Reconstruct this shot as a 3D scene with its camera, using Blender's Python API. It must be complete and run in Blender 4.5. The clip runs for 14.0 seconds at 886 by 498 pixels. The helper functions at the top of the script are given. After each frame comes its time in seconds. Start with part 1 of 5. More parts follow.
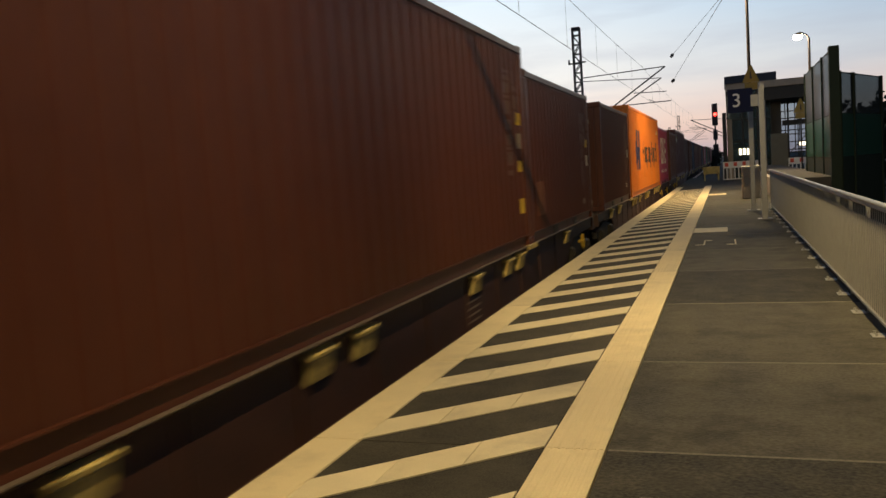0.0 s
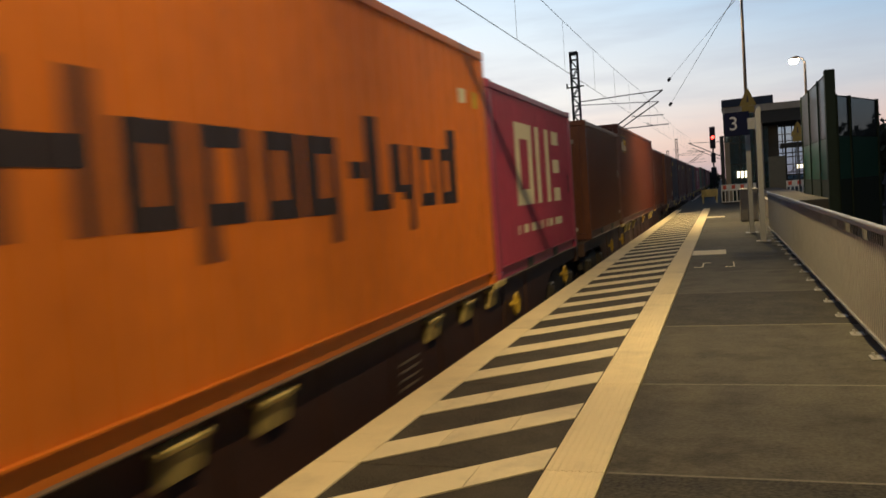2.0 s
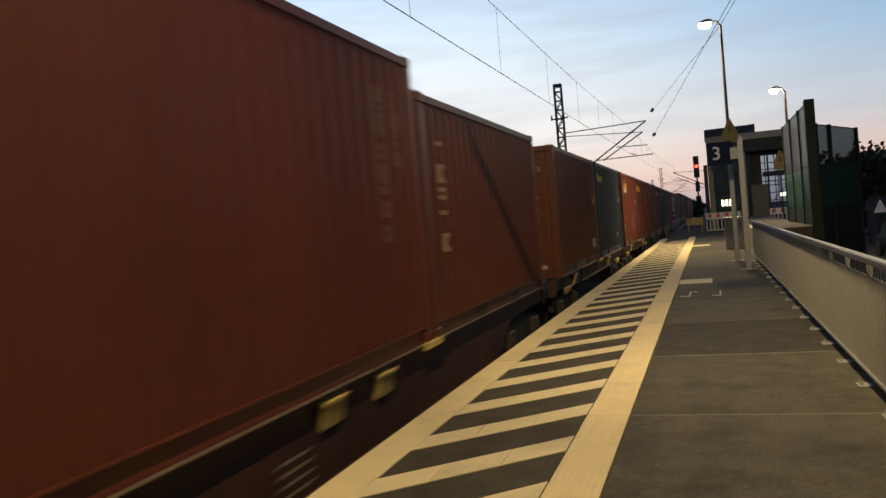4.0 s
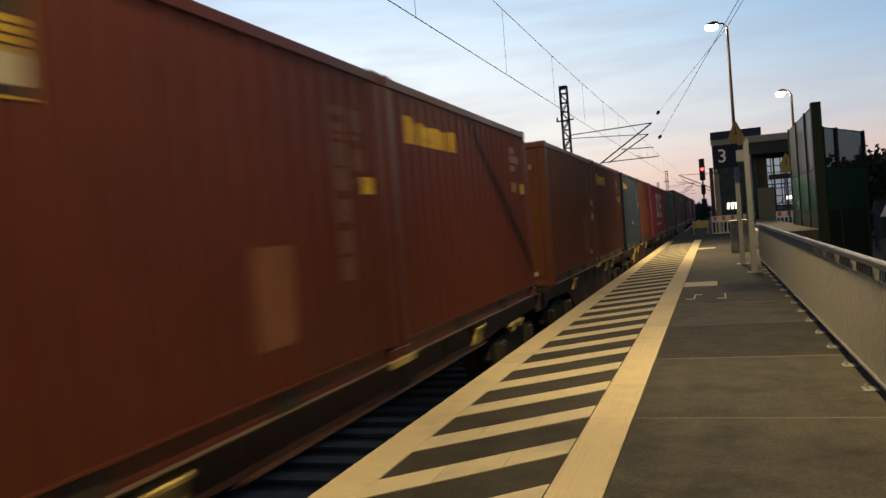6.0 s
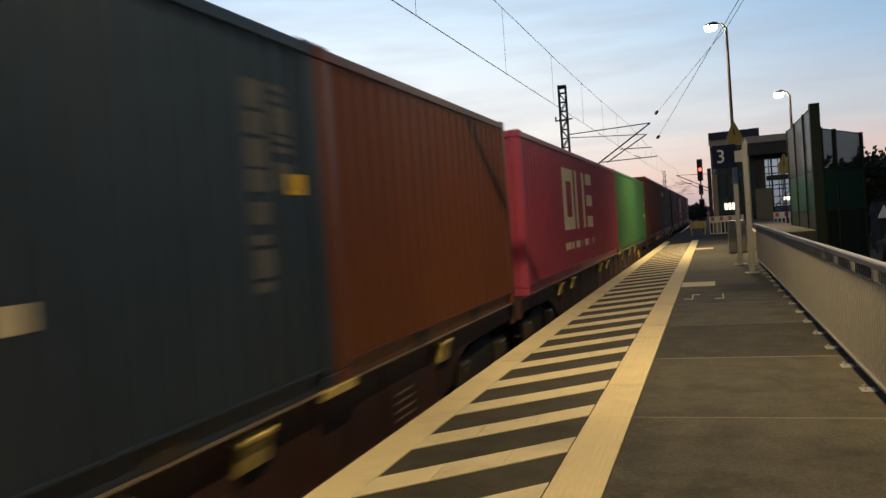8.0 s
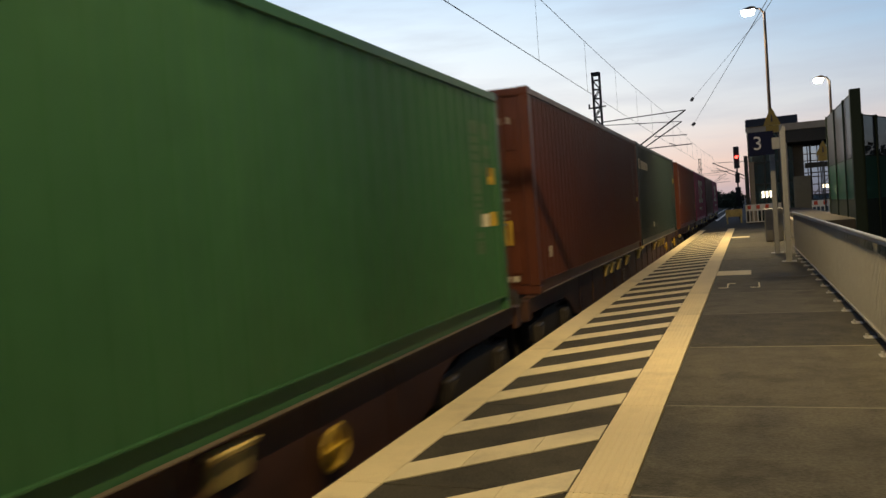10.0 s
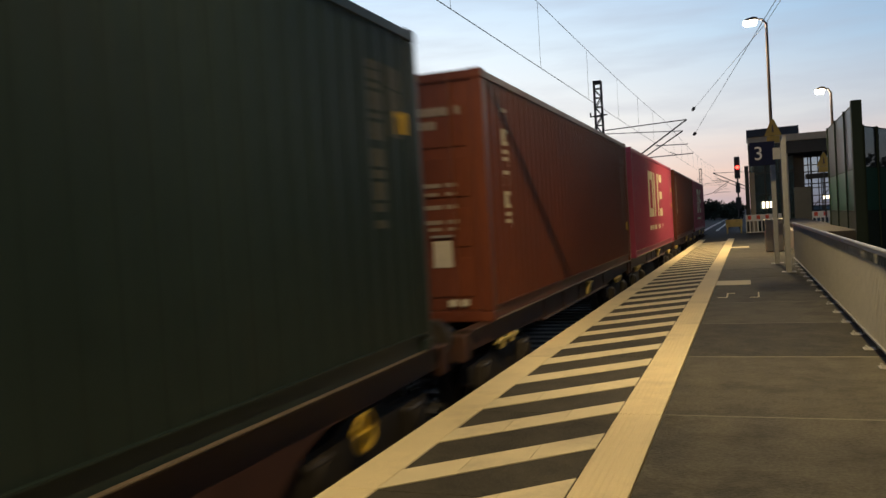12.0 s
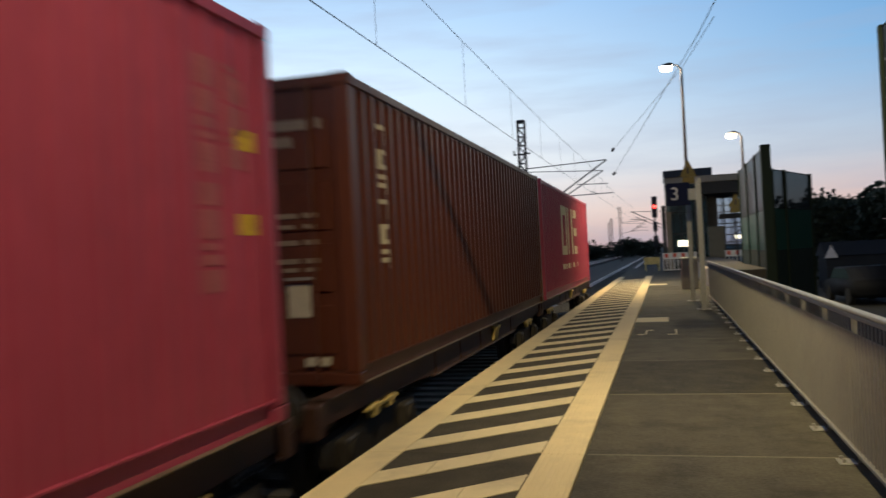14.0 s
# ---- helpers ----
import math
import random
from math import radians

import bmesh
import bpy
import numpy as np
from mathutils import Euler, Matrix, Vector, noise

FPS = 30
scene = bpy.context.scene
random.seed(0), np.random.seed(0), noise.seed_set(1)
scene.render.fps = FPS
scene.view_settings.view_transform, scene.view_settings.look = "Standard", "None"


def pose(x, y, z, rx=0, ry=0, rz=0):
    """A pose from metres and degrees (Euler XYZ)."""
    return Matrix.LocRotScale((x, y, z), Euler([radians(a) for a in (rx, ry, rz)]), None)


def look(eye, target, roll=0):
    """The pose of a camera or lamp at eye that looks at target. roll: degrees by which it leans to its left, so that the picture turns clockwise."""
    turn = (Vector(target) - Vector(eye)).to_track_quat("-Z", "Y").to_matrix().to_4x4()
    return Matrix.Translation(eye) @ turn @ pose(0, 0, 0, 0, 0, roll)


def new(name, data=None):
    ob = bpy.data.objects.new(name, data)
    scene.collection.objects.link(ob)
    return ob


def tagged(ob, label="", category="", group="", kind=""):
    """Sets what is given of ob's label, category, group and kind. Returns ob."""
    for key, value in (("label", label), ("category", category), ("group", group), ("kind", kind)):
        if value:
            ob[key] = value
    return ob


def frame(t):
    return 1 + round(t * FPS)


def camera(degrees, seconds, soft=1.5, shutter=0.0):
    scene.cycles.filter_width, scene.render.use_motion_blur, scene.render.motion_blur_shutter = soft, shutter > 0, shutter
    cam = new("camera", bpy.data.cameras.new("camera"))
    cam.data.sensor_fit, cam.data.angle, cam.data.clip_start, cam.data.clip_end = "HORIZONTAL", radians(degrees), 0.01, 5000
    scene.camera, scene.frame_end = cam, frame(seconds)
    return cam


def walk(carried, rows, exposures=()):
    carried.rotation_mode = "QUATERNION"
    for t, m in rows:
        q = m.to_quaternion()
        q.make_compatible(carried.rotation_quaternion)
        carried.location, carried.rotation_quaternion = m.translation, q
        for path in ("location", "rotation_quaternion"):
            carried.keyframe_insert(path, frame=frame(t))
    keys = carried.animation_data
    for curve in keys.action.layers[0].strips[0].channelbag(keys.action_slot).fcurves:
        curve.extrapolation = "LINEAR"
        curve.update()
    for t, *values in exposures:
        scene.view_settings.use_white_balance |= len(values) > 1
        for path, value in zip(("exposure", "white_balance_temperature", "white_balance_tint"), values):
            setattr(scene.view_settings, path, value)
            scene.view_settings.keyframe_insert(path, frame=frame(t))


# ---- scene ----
cam = camera(56.9, 14.0, soft=1.5, shutter=0.5)

PATH = [
    (0, (2.331, 0.175, 1.477), (1.674, 2.055, 1.297), -4.0),
    (0.5, (2.334, 0.155, 1.474), (1.674, 2.034, 1.289), -4.0),
    (1, (2.333, 0.153, 1.476), (1.669, 2.03, 1.289), -3.8),
    (1.5, (2.326, 0.161, 1.479), (1.663, 2.04, 1.308), -3.6),
    (2, (2.342, 0.153, 1.476), (1.689, 2.039, 1.352), -4.1),
    (2.5, (2.339, 0.171, 1.475), (1.703, 2.066, 1.405), -4.4),
    (3, (2.349, 0.137, 1.495), (1.731, 2.038, 1.446), -4.8),
    (5.5, (2.353, 0.127, 1.497), (1.726, 2.026, 1.446), -4.8),
    (6, (2.355, 0.159, 1.487), (1.724, 2.056, 1.442), -4.5),
    (6.5, (2.353, 0.143, 1.489), (1.72, 2.04, 1.443), -4.3),
    (7, (2.337, 0.14, 1.482), (1.709, 2.038, 1.433), -4.5),
    (7.5, (2.366, 0.107, 1.5), (1.741, 2.006, 1.448), -4.6),
    (8, (2.335, 0.148, 1.486), (1.71, 2.047, 1.437), -4.1),
    (10.5, (2.349, 0.142, 1.475), (1.641, 2.011, 1.402), -4.2),
    (11, (2.355, 0.145, 1.476), (1.652, 2.016, 1.404), -4.1),
    (11.5, (2.347, 0.176, 1.481), (1.645, 2.047, 1.415), -3.5),
    (12, (2.342, 0.176, 1.465), (1.642, 2.048, 1.41), -3.4),
    (12.5, (2.305, 0.154, 1.47), (1.645, 2.042, 1.433), -3.8),
    (13, (2.282, 0.161, 1.478), (1.754, 2.09, 1.467), -3.9),
    (13.5, (2.247, 0.223, 1.49), (1.842, 2.181, 1.497), -3.1),
    (14, (2.327, 0.254, 1.481), (1.806, 2.185, 1.502), -2.9),
]
# the clip's camera cools its picture a little towards the end
LIGHTING = [(0.0, 0.0, 6650, 10), (3.0, 0.0, 6650, 11), (12.2, 0.0, 6650, 11), (13.3, -0.03, 6150, 9), (14.0, -0.05, 6050, 9)]
walk(cam, [(t, look(e, a, r)) for t, e, a, r in PATH], LIGHTING)

# ---- light and sky ----
SKY = 1.0
world = bpy.data.worlds.new("dusk_sky")
scene.world = world
world.use_nodes = True


def ramp(nt, stops, interp="LINEAR"):
    r = nt.nodes.new("ShaderNodeValToRGB")
    r.color_ramp.interpolation = interp
    el = r.color_ramp.elements
    while len(el) < len(stops):
        el.new(0.5)
    for e, (p, c) in zip(el, stops):
        e.position, e.color = p, (*c, 1)
    return r


def build_sky():
    nt = world.node_tree
    ln = nt.links.new
    bg = nt.nodes["Background"]
    tc = nt.nodes.new("ShaderNodeTexCoord")
    sep = nt.nodes.new("ShaderNodeSeparateXYZ")
    ln(tc.outputs["Generated"], sep.inputs[0])
    # bright side of the dusk: west, low over the track; far side: bluer and darker
    west = ramp(nt, [(0.0, (0.70, 0.46, 0.42)), (0.045, (1.00, 0.80, 0.68)), (0.10, (1.04, 1.01, 0.96)), (0.20, (0.88, 1.00, 1.08)),
                     (0.33, (0.50, 0.76, 1.06)), (0.45, (0.17, 0.30, 0.54)), (0.65, (0.025, 0.05, 0.11)), (1.0, (0.018, 0.032, 0.075))])
    east = ramp(nt, [(0.0, (0.50, 0.33, 0.34)), (0.045, (0.72, 0.52, 0.47)), (0.10, (0.54, 0.59, 0.65)), (0.20, (0.25, 0.48, 0.74)),
                     (0.33, (0.14, 0.34, 0.66)), (0.45, (0.08, 0.17, 0.34)), (0.65, (0.018, 0.036, 0.085)), (1.0, (0.012, 0.024, 0.06))])
    ln(sep.outputs["Z"], west.inputs[0])
    ln(sep.outputs["Z"], east.inputs[0])
    side = nt.nodes.new("ShaderNodeMapRange")
    side.interpolation_type = "SMOOTHSTEP"
    side.inputs["From Min"].default_value, side.inputs["From Max"].default_value = -0.42, 0.36
    # the afterglow lies to the north-west: how far a direction is turned away from it
    away = nt.nodes.new("ShaderNodeVectorMath")
    away.operation = "DOT_PRODUCT"
    ln(tc.outputs["Generated"], away.inputs[0])
    away.inputs[1].default_value = (1.0, -0.4, 0.0)
    turn = nt.nodes.new("ShaderNodeMath")
    turn.operation = "ADD"
    turn.inputs[1].default_value = 0.39
    ln(away.outputs["Value"], turn.inputs[0])
    ln(turn.outputs[0], side.inputs["Value"])
    mix = nt.nodes.new("ShaderNodeMix")
    mix.data_type = "RGBA"
    ln(side.outputs[0], mix.inputs["Factor"])
    ln(west.outputs[0], mix.inputs["A"])
    ln(east.outputs[0], mix.inputs["B"])
    # thin cloud streaks
    mp = nt.nodes.new("ShaderNodeMapping")
    mp.inputs["Scale"].default_value = (2.2, 2.2, 15.0)
    ln(tc.outputs["Generated"], mp.inputs[0])
    no = nt.nodes.new("ShaderNodeTexNoise")
    no.inputs["Scale"].default_value, no.inputs["Detail"].default_value = 2.3, 6
    ln(mp.outputs[0], no.inputs["Vector"])
    cl = ramp(nt, [(0.45, (0, 0, 0)), (0.72, (1, 1, 1))])
    ln(no.outputs["Fac"], cl.inputs[0])
    m2 = nt.nodes.new("ShaderNodeMix")
    m2.data_type = "RGBA"
    lim = nt.nodes.new("ShaderNodeMath")
    lim.operation = "MULTIPLY"
    lim.inputs[1].default_value = 0.36
    ln(cl.outputs[0], lim.inputs[0])
    ln(lim.outputs[0], m2.inputs["Factor"])
    ln(mix.outputs["Result"], m2.inputs["A"])
    m2.inputs["B"].default_value = (0.44, 0.47, 0.57, 1)
    # the night side, away from the afterglow
    night = nt.nodes.new("ShaderNodeMapRange")
    night.interpolation_type = "SMOOTHSTEP"
    night.inputs["From Min"].default_value, night.inputs["From Max"].default_value = 0.35, 0.95
    night.inputs["To Min"].default_value, night.inputs["To Max"].default_value = 1.0, 0.13
    ln(turn.outputs[0], night.inputs["Value"])
    dim = nt.nodes.new("ShaderNodeVectorMath")
    dim.operation = "SCALE"
    ln(m2.outputs["Result"], dim.inputs[0])
    ln(night.outputs[0], dim.inputs["Scale"])
    ln(dim.outputs[0], bg.inputs["Color"])
    bg.inputs["Strength"].default_value = SKY


build_sky()


def beam(place, target, power, colour, spread, radius=0.2):
    d = bpy.data.lights.new("street_light_beam", "SPOT")
    d.energy, d.color, d.shadow_soft_size = power, colour, radius
    d.spot_size, d.spot_blend = radians(spread), 1.0
    ob = new("street_light_beam", d)
    ob.matrix_world = look(place, target)
    return ob


WARM = (1.0, 0.74, 0.34)
# lamp heads with street optics: one beam down, two thrown along the platform
for ly, down, near, far, size in ((2.7, 1800, 1600, 4300, 0.012), (31.0, 4200, 1100, 1700, 0.2)):
    beam((2.5, ly, 7.8), (3.0 if ly < 10 else 1.9, ly + 0.01, 0), down, WARM, 130 if ly < 10 else 120, size)
    for s, along in ((-1, near), (1, far)):
        beam((2.5, ly, 7.8), (4.4, ly + 10.5 * s, 0), along, WARM, 76, size)
beam((2.6, -25.3, 7.8), (2.9, -25.2, 0), 400, WARM, 130)
beam((5.1, 36.0, 5.9), (4.4, 36.4, 0), 800, (1.0, 0.80, 0.52), 150)
sun = new("sun", bpy.data.lights.new("sun", "SUN"))
sun.data.energy, sun.data.angle, sun.data.color = 0.12, radians(25), (1.0, 0.8, 0.75)
sun.matrix_world = look((-60, 45, 22), (0, 0, 0))


# ---- materials ----
def mat(name, colour, rough=0.6, metal=0.0, var=0.25, scale=6.0, fine=60.0, bump=0.0, stain=None, stain_amount=0.3, stretch=(1, 1, 1), rand=0.0, spec=0.5):
    """Paint, concrete, steel: base colour varied at two scales, stains of their own colour, fine relief."""
    m = bpy.data.materials.new(name)
    m.use_nodes = True
    nt = m.node_tree
    ln = nt.links.new
    bsdf = nt.nodes["Principled BSDF"]
    bsdf.inputs["Roughness"].default_value, bsdf.inputs["Metallic"].default_value = rough, metal
    bsdf.inputs["Specular IOR Level"].default_value = spec
    tc = nt.nodes.new("ShaderNodeTexCoord")
    mp = nt.nodes.new("ShaderNodeMapping")
    mp.inputs["Scale"].default_value = stretch
    ln(tc.outputs["Object"], mp.inputs[0])
    info = nt.nodes.new("ShaderNodeObjectInfo")
    off = nt.nodes.new("ShaderNodeVectorMath")
    off.operation = "MULTIPLY_ADD"
    off.inputs[0].default_value = (7.3, 3.1, 5.7)
    ln(info.outputs["Random"], off.inputs[1])
    ln(mp.outputs[0], off.inputs[2])
    big = nt.nodes.new("ShaderNodeTexNoise")
    big.inputs["Scale"].default_value, big.inputs["Detail"].default_value = scale, 5
    ln(off.outputs[0], big.inputs["Vector"])
    small = nt.nodes.new("ShaderNodeTexNoise")
    small.inputs["Scale"].default_value, small.inputs["Detail"].default_value = fine, 3
    ln(off.outputs[0], small.inputs["Vector"])
    add = nt.nodes.new("ShaderNodeMath")
    add.operation = "ADD"
    ln(big.outputs["Fac"], add.inputs[0])
    ln(small.outputs["Fac"], add.inputs[1])
    rr = nt.nodes.new("ShaderNodeMath")
    rr.operation = "MULTIPLY_ADD"
    ln(info.outputs["Random"], rr.inputs[0])
    rr.inputs[1].default_value = rand
    ln(add.outputs[0], rr.inputs[2])
    mr = nt.nodes.new("ShaderNodeMapRange")
    mr.inputs["From Min"].default_value, mr.inputs["From Max"].default_value = 0.6, 1.4 + rand
    mr.inputs["To Min"].default_value, mr.inputs["To Max"].default_value = 1 - var, 1 + var
    ln(rr.outputs[0], mr.inputs["Value"])
    col = nt.nodes.new("ShaderNodeVectorMath")
    col.operation = "SCALE"
    col.inputs[0].default_value = colour
    ln(mr.outputs[0], col.inputs["Scale"])
    out = col.outputs[0]
    if stain:
        sn = nt.nodes.new("ShaderNodeTexNoise")
        sn.inputs["Scale"].default_value, sn.inputs["Detail"].default_value, sn.inputs["Roughness"].default_value = scale * 0.6, 8, 0.65
        ln(off.outputs[0], sn.inputs["Vector"])
        sr = ramp(nt, [(0.5, (0, 0, 0)), (0.68, (1, 1, 1))])
        ln(sn.outputs["Fac"], sr.inputs[0])
        k = nt.nodes.new("ShaderNodeMath")
        k.operation = "MULTIPLY"
        k.inputs[1].default_value = stain_amount
        ln(sr.outputs[0], k.inputs[0])
        mx = nt.nodes.new("ShaderNodeMix")
        mx.data_type = "RGBA"
        ln(k.outputs[0], mx.inputs["Factor"])
        ln(out, mx.inputs["A"])
        mx.inputs["B"].default_value = (*stain, 1)
        out = mx.outputs["Result"]
    ln(out, bsdf.inputs["Base Color"])
    ro = nt.nodes.new("ShaderNodeMapRange")
    ro.inputs["To Min"].default_value, ro.inputs["To Max"].default_value = max(0.05, rough - 0.12), min(1, rough + 0.12)
    ln(big.outputs["Fac"], ro.inputs["Value"])
    ln(ro.outputs[0], bsdf.inputs["Roughness"])
    if bump:
        b = nt.nodes.new("ShaderNodeBump")
        b.inputs["Strength"].default_value, b.inputs["Distance"].default_value = bump, 0.01
        ln(add.outputs[0], b.inputs["Height"])
        ln(b.outputs[0], bsdf.inputs["Normal"])
    return m


def glow(name, colour, strength):
    m = bpy.data.materials.new(name)
    m.use_nodes = True
    b = m.node_tree.nodes["Principled BSDF"]
    b.inputs["Base Color"].default_value = (*colour, 1)
    b.inputs["Emission Color"].default_value, b.inputs["Emission Strength"].default_value = (*colour, 1), strength
    return m


def glass(name, colour, rough=0.05, through_part=0.5):
    m = bpy.data.materials.new(name)
    m.use_nodes = True
    b = m.node_tree.nodes["Principled BSDF"]
    b.inputs["Base Color"].default_value = (*colour, 1)
    b.inputs["Roughness"].default_value = rough
    b.inputs["Transmission Weight"].default_value = through_part
    b.inputs["IOR"].default_value = 1.2
    return m


RUST = (0.05, 0.022, 0.012)


BODY_COLOUR = {}


def paint(name, colour, amount=0.25):
    BODY_COLOUR[name] = colour
    return mat(name, colour, rough=0.5, var=0.26, scale=0.8, fine=12.0, bump=0.15, stain=RUST, stain_amount=amount, stretch=(1, 1, 0.35), rand=0.25, spec=0.35)


M_BROWN = paint("container_brown", (0.090, 0.025, 0.012))
M_RED = paint("container_redbrown", (0.108, 0.025, 0.014))
M_RUSTY = paint("container_rusty_orange_brown", (0.125, 0.039, 0.015))
M_UMBER = paint("container_umber_brown", (0.125, 0.033, 0.014), 0.35)
M_PALE = paint("container_faded_repair_paint", (0.20, 0.085, 0.05))
M_ORANGE = paint("container_orange", (0.66, 0.185, 0.020), 0.12)
M_PINK = paint("container_magenta", (0.36, 0.052, 0.112), 0.08)
M_BLUE = paint("container_dark_blue", (0.017, 0.034, 0.070))
M_GREEN = paint("container_green", (0.04, 0.14, 0.06), 0.12)
M_DGREEN = paint("container_dark_green", (0.011, 0.024, 0.024), 0.12)
M_WHITE = mat("sign_paint_white", (0.46, 0.42, 0.35), 0.6, var=0.15, scale=8)
M_LOGOBLUE = mat("sign_paint_blue", (0.018, 0.026, 0.13), 0.5, var=0.15)
M_LOGODARK = mat("sign_paint_dark", (0.03, 0.022, 0.03), 0.5, var=0.15)
M_DARKPATCH = mat("container_dark_repair_paint", (0.006, 0.009, 0.014), 0.5, var=0.2, scale=3)
M_CREAM = mat("sign_paint_cream", (0.72, 0.68, 0.55), 0.5, var=0.1)
M_PIN = mat("worn_yellow_fittings", (0.62, 0.48, 0.17), 0.6, var=0.4, scale=6, stain=(0.05, 0.035, 0.02), stain_amount=0.5)
M_YELLOW = mat("paint_yellow", (0.60, 0.40, 0.04), 0.55, var=0.3, scale=5, stain=(0.06, 0.04, 0.02), stain_amount=0.5)
M_SIGNYELLOW = mat("sign_yellow_enamel", (0.26, 0.175, 0.025), 0.5, var=0.2, scale=5)
M_FADED = mat("sign_paint_faded", (0.24, 0.19, 0.15), 0.6, var=0.25, scale=20)
STENCIL = {}


def stencil(material):
    """Weathered pale stencil paint on a body of that colour."""
    if material.name not in STENCIL:
        base = BODY_COLOUR[material.name]
        STENCIL[material.name] = mat("stencil_on_" + material.name, tuple(c * 0.75 + 0.055 * k for c, k in zip(base, (1.05, 0.95, 0.85))), 0.6, var=0.3, scale=9, fine=40)
    return STENCIL[material.name]


M_FLANGE = mat("worn_wagon_flange", (0.22, 0.17, 0.14), 0.45, metal=0.4, var=0.4, scale=4)
M_WAGON = mat("wagon_red_brown_steel", (0.062, 0.027, 0.019), 0.6, var=0.4, scale=3, bump=0.2, stain=(0.03, 0.02, 0.015), stain_amount=0.6)
M_DARK = mat("dirty_dark_steel", (0.03, 0.025, 0.022), 0.65, var=0.4, scale=6, bump=0.2)
M_STEEL = mat("worn_bright_steel", (0.42, 0.42, 0.43), 0.3, metal=0.9, var=0.2)
M_GALV = mat("galvanised_steel", (0.29, 0.29, 0.285), 0.5, metal=0.35, var=0.18, scale=9, bump=0.05)
M_SHEET = mat("weathered_infill_sheet", (0.40, 0.38, 0.34), 0.55, metal=0.2, var=0.22, scale=2.5, fine=35, bump=0.08, stain=(0.22, 0.2, 0.17), stain_amount=0.5)
M_MAST = mat("mast_steel_dark", (0.03, 0.03, 0.03), 0.6, metal=0.3, var=0.3)
M_POLE = mat("lamp_pole_brown", (0.04, 0.028, 0.024), 0.55, metal=0.2, var=0.25)
M_ASPHALT = mat("platform_asphalt_slab", (0.068, 0.063, 0.049), 0.8, var=1.0, scale=3.5, fine=45, bump=0.9, stain=(0.032, 0.029, 0.024), stain_amount=0.75, rand=0.4, spec=0.3)
M_HATCH = mat("dark_hatch_paving", (0.058, 0.053, 0.043), 0.85, var=0.7, scale=4, fine=110, bump=0.35, rand=0.2, spec=0.25)
M_STONE = mat("cream_edge_stone", (0.71, 0.605, 0.385), 0.75, var=0.12, scale=2.5, fine=120, bump=0.2, stain=(0.35, 0.29, 0.2), stain_amount=0.35, rand=0.25)
M_STRIPE = mat("cream_stripe_stone", (0.69, 0.605, 0.41), 0.75, var=0.14, scale=3, fine=120, bump=0.2, stain=(0.30, 0.26, 0.2), stain_amount=0.4, rand=0.25)
M_JOINT = mat("joint_sand", (0.17, 0.155, 0.125), 0.9, var=0.3, scale=30)
M_CONC = mat("concrete_grey", (0.30, 0.28, 0.25), 0.8, var=0.2, scale=3, fine=50, bump=0.25, stain=(0.16, 0.14, 0.12), stain_amount=0.5)
M_BALLAST = mat("ballast", (0.045, 0.041, 0.037), 0.95, var=0.7, scale=14, fine=30, bump=1.0)
M_SLEEPER = mat("dirty_concrete_sleeper", (0.085, 0.078, 0.07), 0.9, var=0.35, scale=5, bump=0.4)
M_SOIL = mat("dark_ground", (0.03, 0.03, 0.025), 0.95, var=0.5, scale=0.4, fine=8, bump=0.6)
M_BARRIER = mat("barrier_white_plastic", (0.75, 0.72, 0.68), 0.5, var=0.1)
M_BARRED = mat("barrier_red_foil", (0.6, 0.06, 0.03), 0.4, var=0.1)
M_SIGNBLUE = mat("sign_dark_blue_enamel", (0.006, 0.010, 0.04), 0.6, var=0.1, spec=0.1)
M_SIGNWHITE = mat("sign_white_enamel", (0.52, 0.52, 0.58), 0.4, var=0.05)
M_CABINET = mat("cabinet_olive_grey", (0.12, 0.11, 0.08), 0.6, var=0.2, scale=4)
M_DCONC = mat("dark_weathered_concrete", (0.065, 0.057, 0.046), 0.85, var=0.4, scale=3, fine=40, bump=0.4)
M_CLAD = mat("tower_grey_cladding", (0.04, 0.048, 0.066), 0.6, metal=0.0, var=0.2, scale=2, spec=0.2)
M_FASCIA = mat("canopy_fascia_beige", (0.36, 0.30, 0.23), 0.6, var=0.15, scale=3)
M_TGLASS = glass("tower_dark_glass", (0.10, 0.16, 0.17), 0.08, 0.6)


def tinted(name, tint, colour, part_solid):
    """Tinted acrylic: clear with a tint, a little dull body colour and a weak gloss."""
    m = bpy.data.materials.new(name)
    m.use_nodes = True
    nt = m.node_tree
    b = nt.nodes["Principled BSDF"]
    b.inputs["Base Color"].default_value, b.inputs["Roughness"].default_value = (*colour, 1), 0.3
    b.inputs["Specular IOR Level"].default_value = 0.2
    tr = nt.nodes.new("ShaderNodeBsdfTransparent")
    tr.inputs[0].default_value = (*tint, 1)
    mx = nt.nodes.new("ShaderNodeMixShader")
    mx.inputs[0].default_value = part_solid
    nt.links.new(tr.outputs[0], mx.inputs[1])
    nt.links.new(b.outputs[0], mx.inputs[2])
    nt.links.new(mx.outputs[0], nt.nodes["Material Output"].inputs["Surface"])
    return m


